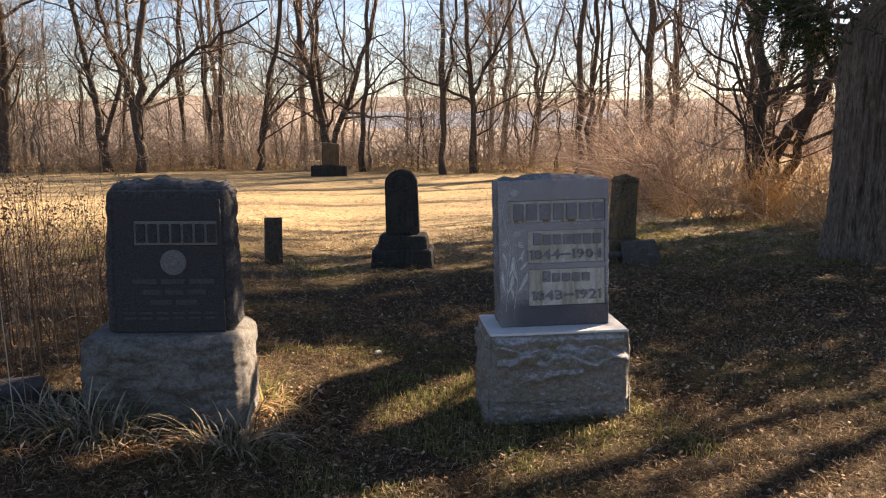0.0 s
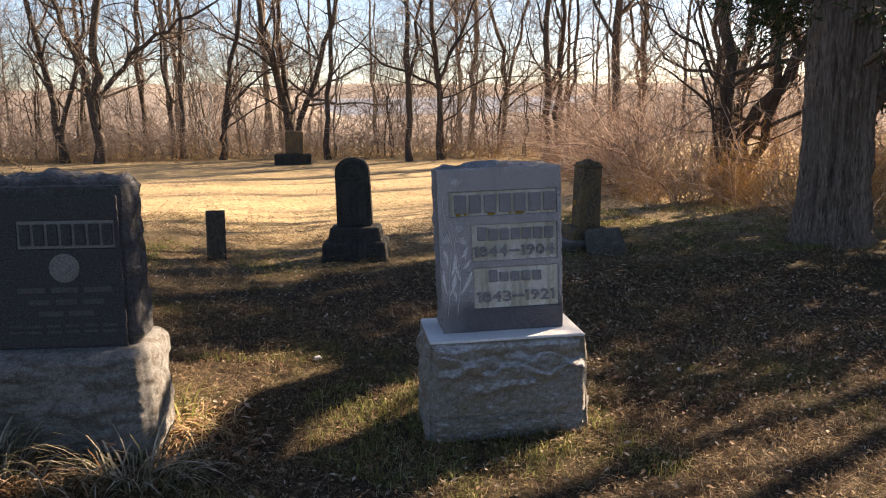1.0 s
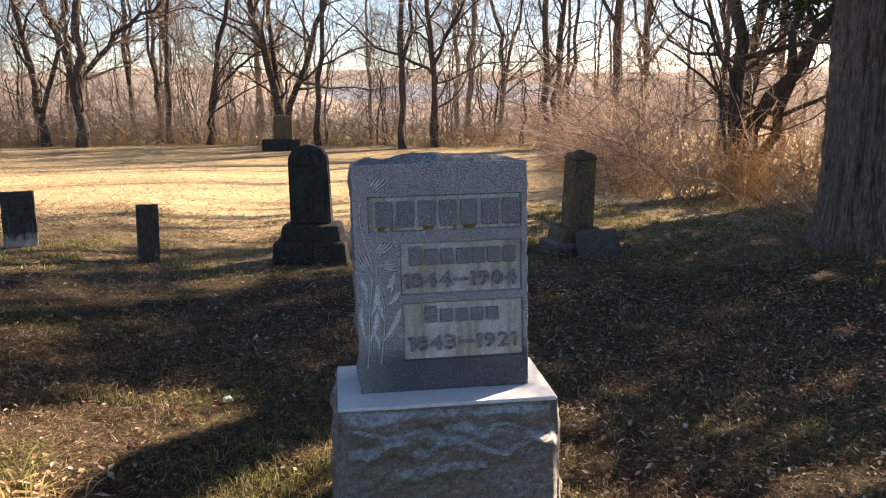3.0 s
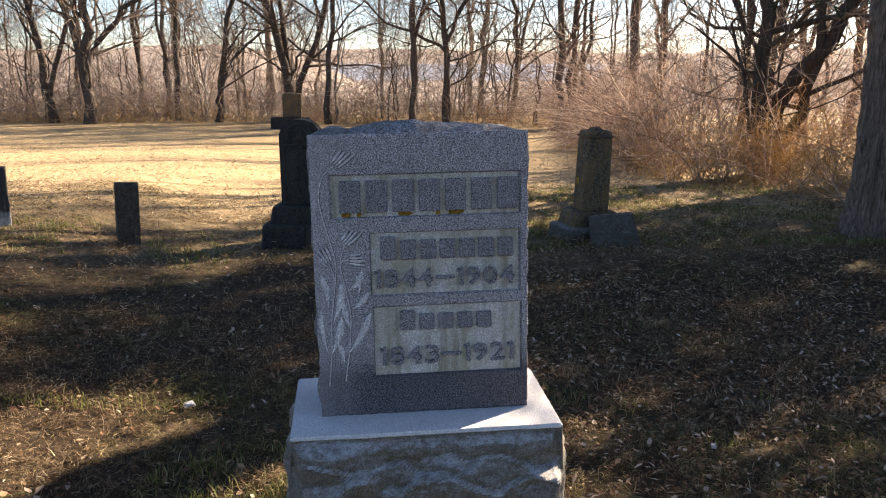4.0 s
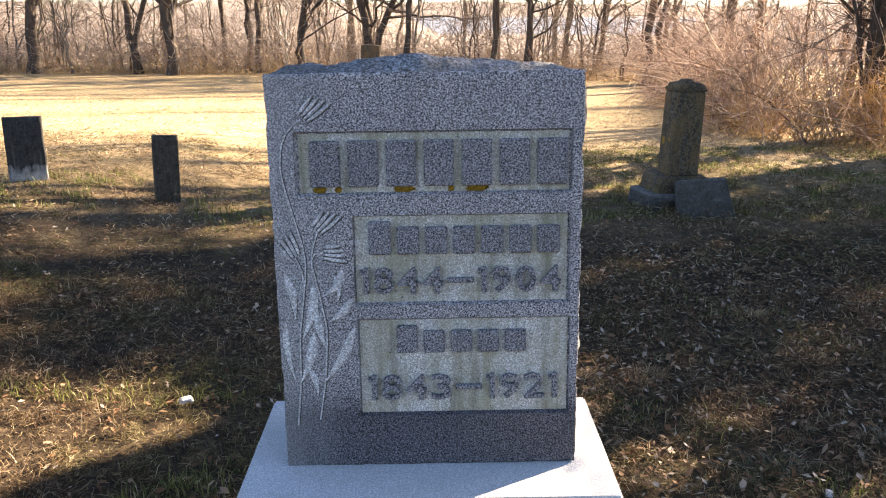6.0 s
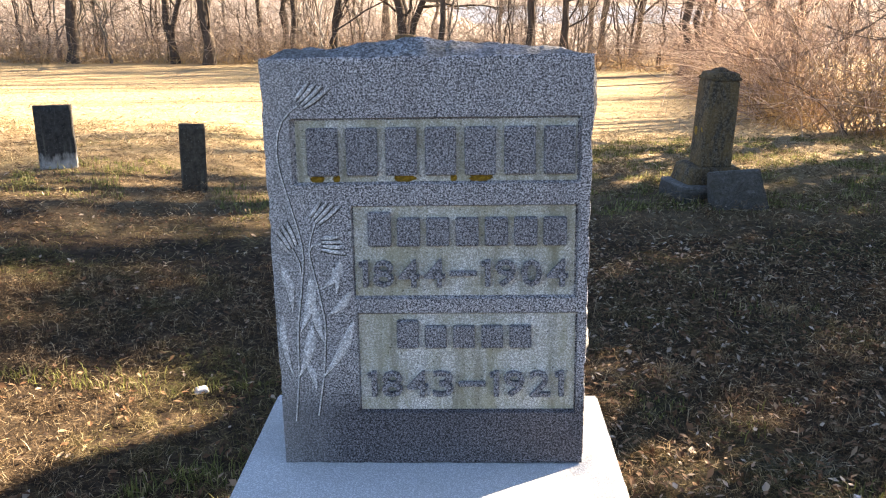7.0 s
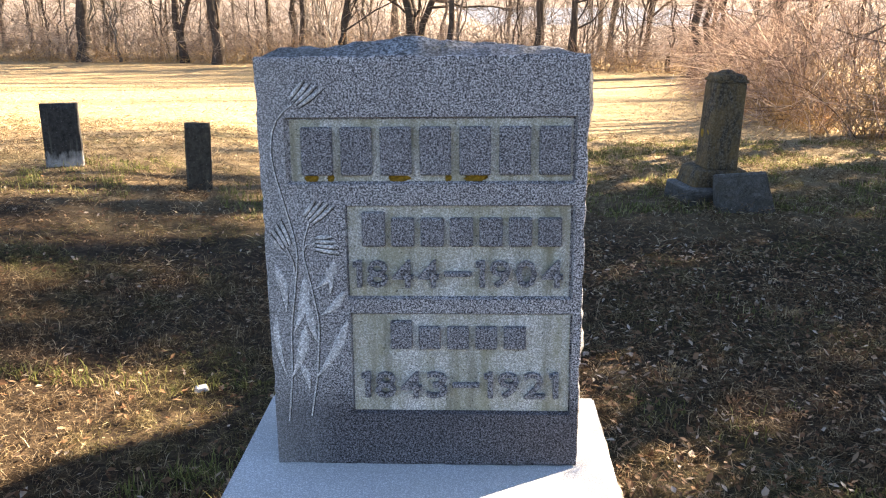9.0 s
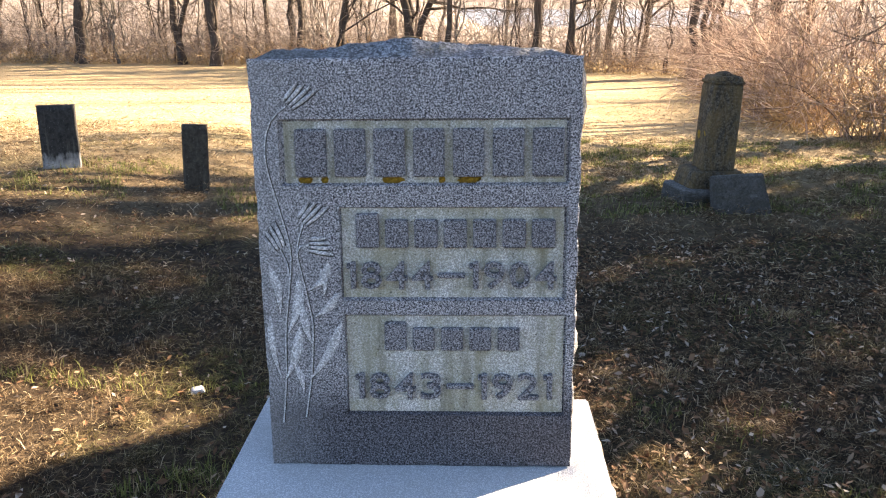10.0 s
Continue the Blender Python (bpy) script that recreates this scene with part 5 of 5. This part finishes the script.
def thatch(name, seed, xy, length, width, lift, material, label):
    """Dead strands lying matted on the ground or heaped in tufts, each a bent strip; a third column of xy gives the heap's height."""
    rng = np.random.default_rng(seed)
    n = len(xy)
    a = rng.uniform(0, 2 * np.pi, n)
    z = ground_z(xy[:, 0], xy[:, 1]) + rng.uniform(0.0, 1.0, n) ** 1.5 * (lift + (xy[:, 2] if xy.shape[1] > 2 else 0))
    e = rng.normal(size=n) * 0.35
    bend = rng.normal(size=n) * 1.0
    p = np.stack([xy[:, 0], xy[:, 1], z], 1)
    d1 = np.stack([np.cos(a) * np.cos(e), np.sin(a) * np.cos(e), np.sin(e)], 1) * (length / 2)[:, None]
    e2 = e - np.abs(rng.normal(size=n)) * 0.5
    d2 = np.stack([np.cos(a + bend) * np.cos(e2), np.sin(a + bend) * np.cos(e2), np.sin(e2)], 1) * (length / 2)[:, None]
    up = rng.normal(size=(n, 3)) * np.array([0.5, 0.5, 1.0])
    s = np.cross(d1, up)
    s = s / (np.linalg.norm(s, axis=1, keepdims=True) + 1e-9) * (width / 2)[:, None]
    V = np.stack([p - d1 - s * 0.5, p - d1 + s * 0.5, p + s, p - s, p + d2], 1).reshape(-1, 3)
    k = np.arange(n)[:, None] * 5
    F = np.concatenate([k + np.array([0, 1, 2]), k + np.array([0, 2, 3]), k + np.array([3, 2, 4])])
    return tagged(new(name, fast_mesh(name, V, F, material)), label, "grass", kind="stuff")


def clear_of_stones(xy):
    on = (np.abs(xy[:, 0] - 1.78) < 0.40) & (xy[:, 1] > 4.52) & (xy[:, 1] < 4.97)
    on |= (np.abs(xy[:, 0] + 0.405) < 0.43) & (xy[:, 1] > 4.48) & (xy[:, 1] < 4.98)
    return xy[~on]


rg = np.random.default_rng(12)
def heaped(rng, n, x0, x1, y0, y1, clump, big=1.0):
    """Spots heaped in small domes, with the dome's height at each."""
    m = n // clump
    c = np.repeat(np.stack([rng.uniform(x0, x1, m), rng.uniform(y0, y1, m)], 1), clump, 0)
    size = np.repeat(rng.uniform(0.4, 1.0, m), clump)
    r, a = np.sqrt(rng.uniform(0, 1, m * clump)), rng.uniform(0, 2 * np.pi, m * clump)
    off = np.stack([np.cos(a), np.sin(a)], 1) * (r * size * 0.085 * big)[:, None]
    return np.column_stack([c + off, 0.075 * big * size * (1 - r * r)])


flat = np.concatenate([np.stack([rg.uniform(-1.3, 4.6, 90000), rg.uniform(3.3, 7.6, 90000)], 1), np.stack([rg.uniform(-3.5, 7.0, 60000), rg.uniform(2.6, 11.5, 60000)], 1)])
xy = clear_of_stones(np.concatenate([np.column_stack([flat, 0 * flat[:, 0]]), heaped(rg, 110000, -1.3, 4.6, 3.3, 7.6, 45), heaped(rg, 50000, -3.0, 6.5, 3.0, 10.5, 40)]))
n = len(xy)
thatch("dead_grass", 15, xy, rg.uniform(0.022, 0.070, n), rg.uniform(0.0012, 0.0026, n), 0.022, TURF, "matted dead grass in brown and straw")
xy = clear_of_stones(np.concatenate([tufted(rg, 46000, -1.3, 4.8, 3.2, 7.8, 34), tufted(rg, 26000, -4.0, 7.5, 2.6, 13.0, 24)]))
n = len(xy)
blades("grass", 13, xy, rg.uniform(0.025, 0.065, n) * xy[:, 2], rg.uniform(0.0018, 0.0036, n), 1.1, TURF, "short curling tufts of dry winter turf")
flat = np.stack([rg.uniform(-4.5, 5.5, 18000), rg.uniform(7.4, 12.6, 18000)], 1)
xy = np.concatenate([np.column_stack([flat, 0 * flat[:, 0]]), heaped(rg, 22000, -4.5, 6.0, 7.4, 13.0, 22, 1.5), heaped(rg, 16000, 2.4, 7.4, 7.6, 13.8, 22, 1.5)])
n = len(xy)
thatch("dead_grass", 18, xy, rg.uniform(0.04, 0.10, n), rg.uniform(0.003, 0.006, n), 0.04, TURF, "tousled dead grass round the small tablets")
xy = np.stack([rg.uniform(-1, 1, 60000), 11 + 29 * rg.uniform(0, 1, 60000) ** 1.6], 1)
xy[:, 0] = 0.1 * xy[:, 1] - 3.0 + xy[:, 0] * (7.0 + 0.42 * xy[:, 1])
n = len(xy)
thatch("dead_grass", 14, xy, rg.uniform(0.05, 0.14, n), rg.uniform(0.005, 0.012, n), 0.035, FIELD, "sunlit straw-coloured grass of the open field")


spots = np.concatenate([tufted(rg, 6000, 1.0, 2.6, 4.0, 5.3, 30), tufted(rg, 1500, 2.4, 5.2, 5.2, 7.6, 30), tufted(rg, 36000, 2.6, 7.2, 9.3, 13.5, 30), tufted(rg, 7000, 0.2, 1.5, 3.2, 4.9, 30), tufted(rg, 8000, -0.6, 1.4, 4.9, 6.2, 30), tufted(rg, 6000, -2.6, 0.6, 8.8, 10.4, 30)])
keepers = np.array([noise.noise(Vector((q[0] * 1.3, q[1] * 1.3, 4.0))) > -0.08 for q in spots])
xy = clear_of_stones(spots[keepers])
n = len(xy)
blades("grass", 16, xy, rg.uniform(0.03, 0.07, n) * xy[:, 2], rg.uniform(0.002, 0.004, n) * (0.8 + xy[:, 1] * 0.11), 0.8, GREEN, "patches of short green winter grass")


def long_clump(seed, cx, cy, n, rad, ln, material, label, flop=0.0):
    rng = np.random.default_rng(seed)
    K = 6
    a = rng.uniform(0, 2 * np.pi, n)
    r = np.sqrt(rng.uniform(0, 1, n)) * rad
    x, y = cx + np.cos(a) * r, cy + np.sin(a) * r * 0.6
    p = np.stack([x, y, ground_z(x, y) - 0.01], 1)
    az = a + rng.normal(size=n) * (0.7 + 2.0 * flop)
    el = rng.uniform(0.7, 1.45, n) * (1 - 0.75 * flop * rng.uniform(0.4, 1.0, n))
    length = rng.uniform(0.5, 1.1, n) * ln
    w = rng.uniform(0.004, 0.012, n) * min(1.0, ln / 0.3)
    left, right = [], []
    for k in range(K):
        s = np.stack([-np.sin(az), np.cos(az), 0 * az], 1) * (w * (1 - (k / (K - 1)) ** 2 * 0.95) / 2)[:, None]
        left.append(p - s)
        right.append(p + s)
        p = p + np.stack([np.cos(az) * np.cos(el), np.sin(az) * np.cos(el), np.sin(el)], 1) * (length / (K - 1))[:, None]
        el = el - rng.uniform(0.2, 0.55, n)
        p[:, 2] = np.maximum(p[:, 2], ground_z(p[:, 0], p[:, 1]) + 0.01)
    V = np.stack([np.stack(left, 1), np.stack(right, 1)], 2).reshape(-1, 3)
    i = np.arange(n * K * 2).reshape(n, K, 2)
    F = np.stack([i[:, :-1, 0], i[:, :-1, 1], i[:, 1:, 1], i[:, 1:, 0]], -1).reshape(-1, 4)
    ob = new("grass_clump", fast_mesh("grass_clump", V, F, material))
    return tagged(ob, label, "grass clump", kind="stuff")


long_clump(1, -0.70, 4.26, 220, 0.26, 0.42, LONG_GRASS, "clump of long grey-green grass at the foot of the dark headstone")
long_clump(2, -0.02, 4.28, 210, 0.22, 0.38, LONG_GRASS, "clump of long green and tan grass beside the grey base")
long_clump(3, 0.10, 4.98, 170, 0.27, 0.36, STRAW, "sunlit heap of withered straw-coloured strap leaves beside the grey base", 1.0)
long_clump(6, 0.02, 5.02, 26, 0.16, 0.46, GREEN, "a few long green leaves among withered ones")
long_clump(4, -1.08, 4.42, 110, 0.30, 0.32, LONG_GRASS, "clump of long dull green grass among the weeds")
long_clump(5, -0.36, 4.20, 150, 0.26, 0.30, LEAF, "withered brown grass between two green clumps", 0.6)
long_clump(7, -0.95, 4.05, 120, 0.34, 0.26, LEAF, "withered brown grass before the green clumps", 0.6)


def weeds():
    rng = np.random.default_rng(21)
    n = 120
    x, y = rng.uniform(-3.2, -0.95, n), rng.uniform(4.8, 7.0, n)
    keep = x < -0.9 - (y - 4.7) * 0.12
    sp = np.stack([x, y], 1)[keep]
    thicket("dry_weeds", 22, sp, rng.uniform(0.6, 1.35, len(sp)), WEED, "dry brown weed stalks beside the dark headstone", 0.03, 7, 0.0032)
    n = 150
    x, y = rng.uniform(-2.6, -1.0, n), rng.uniform(4.3, 6.6, n)
    z = ground_z(x, y) + rng.uniform(0.55, 1.15, n)
    c = np.repeat(np.stack([x, y, z], 1), 16, 0)
    c = c + rng.normal(size=c.shape) * np.array([0.02, 0.02, 0.045])
    d = rng.normal(size=c.shape)
    d /= np.linalg.norm(d, axis=1, keepdims=True)
    P = np.stack([c - d * 0.008, c, c + d * 0.008], 1)
    R = np.tile(np.array([0.002, 0.006, 0.0015]), (len(c), 1))
    stems = np.stack([np.stack([x + 0.02, y, ground_z(x, y)], 1), np.stack([x, y + 0.01, z - 0.3], 1), np.stack([x, y, z], 1)], 1)
    SR = np.tile(np.array([0.003, 0.0025, 0.0018]), (n, 1))
    ob = new("seed_weeds", fast_mesh("seed_weeds", *joined([tubes(P, R, 4), tubes(stems, SR, 3)]), LEAF))
    tagged(ob, "dead brown weed stems with dry seed heads", "weeds", kind="stuff")


weeds()


def litter(name, seed, n, box, size, material, label):
    rng = np.random.default_rng(seed)
    x, y = rng.uniform(box[0], box[1], n), rng.uniform(box[2], box[3], n)
    p = np.stack([x, y, ground_z(x, y) + rng.uniform(0.012, 0.04, n)], 1)
    a = rng.uniform(0, 2 * np.pi, n)
    u = np.stack([np.cos(a), np.sin(a), rng.normal(size=n) * 0.35], 1)
    v = np.stack([-np.sin(a), np.cos(a), rng.normal(size=n) * 0.35], 1)
    s = rng.uniform(*size, n)[:, None]
    w = s * rng.uniform(0.4, 0.8, n)[:, None]
    up = np.array([0, 0, 1.0]) * s * rng.uniform(0.1, 0.6, n)[:, None]
    V = np.stack([p - u * s, p - v * w * 0.7 + up * 0.5, p + v * w * 0.7 + up * 0.5, p + u * s * 0.3 - v * w * 0.6 + up * 0.3, p + u * s * 0.3 + v * w * 0.6 + up * 0.4, p + u * s + up * 0.2], 1)
    mid = p
    V = np.concatenate([V, mid[:, None]], 1).reshape(-1, 3)
    k = np.arange(n)[:, None] * 7
    F = np.concatenate([k + np.array(t) for t in ((0, 1, 6), (0, 6, 2), (1, 3, 6), (6, 4, 2), (3, 5, 6), (6, 5, 4))])
    return tagged(new(name, fast_mesh(name, V, F, material)), label, "leaves", kind="stuff")


litter("fallen_leaves", 41, 11000, (-3, 6, 2.6, 9.5), (0.008, 0.022), LEAF, "curled brown fallen leaves scattered in the turf")
litter("fallen_leaves", 43, 9000, (2.2, 5.6, 4.6, 8.6), (0.008, 0.020), LEAF, "small dark leaves thick on the shaded turf")
litter("fallen_leaves", 42, 1800, (-0.2, 5.0, 2.8, 4.6), (0.008, 0.020), LEAF, "curled russet leaves lying in the sunlit turf")


litter("fallen_leaves", 44, 260, (0.02, 0.55, 4.45, 5.35), (0.014, 0.034), LEAF, "curled orange-brown leaves drifted beside the grey base")


def stone_chip(x, y, size, turn):
    """A pale flat chip of stone lying in the grass."""
    ob = empty("stone_chip", pose(x, y, float(ground_z(x, y)) + 0.012, 4, -3, turn), "pale flat stone chip lying in the grass", "stone chip")
    bm = rock_box(size, size * 0.7, size * 0.6, size * 0.3, ('front', 'left', 'right', 'top'), size * 0.12, 8, int(turn))
    part("chip", bm, STONE_TOP, ob, "", True)
    return ob


stone_chip(0.785, 6.12, 0.055, 25)
stone_chip(3.05, 5.35, 0.035, 70)
marker = empty("grave_marker", pose(-1.24, 4.55, float(ground_z(-1.24, 4.55)) - 0.06, 3, -2, 8), "low dark flush stone marker among the weeds", "grave marker")
part("block", rock_box(0.34, 0.32, 0.22, 0.15, ('front', 'left', 'right'), 0.010, 12, 61), STONE_DARK, marker, "", True)
long_clump(11, 3.45, 7.15, 120, 0.08, 0.10, STRAW, "dry pale grass tuft standing in the shade")
long_clump(12, 2.70, 6.35, 120, 0.09, 0.09, STRAW, "dry pale grass tuft in the lawn")
long_clump(13, 2.95, 5.55, 200, 0.12, 0.08, LONG_GRASS, "low grey-green grass tuft in the lawn")
long_clump(14, 3.45, 5.75, 200, 0.12, 0.08, LONG_GRASS, "low green grass tuft in the lawn")
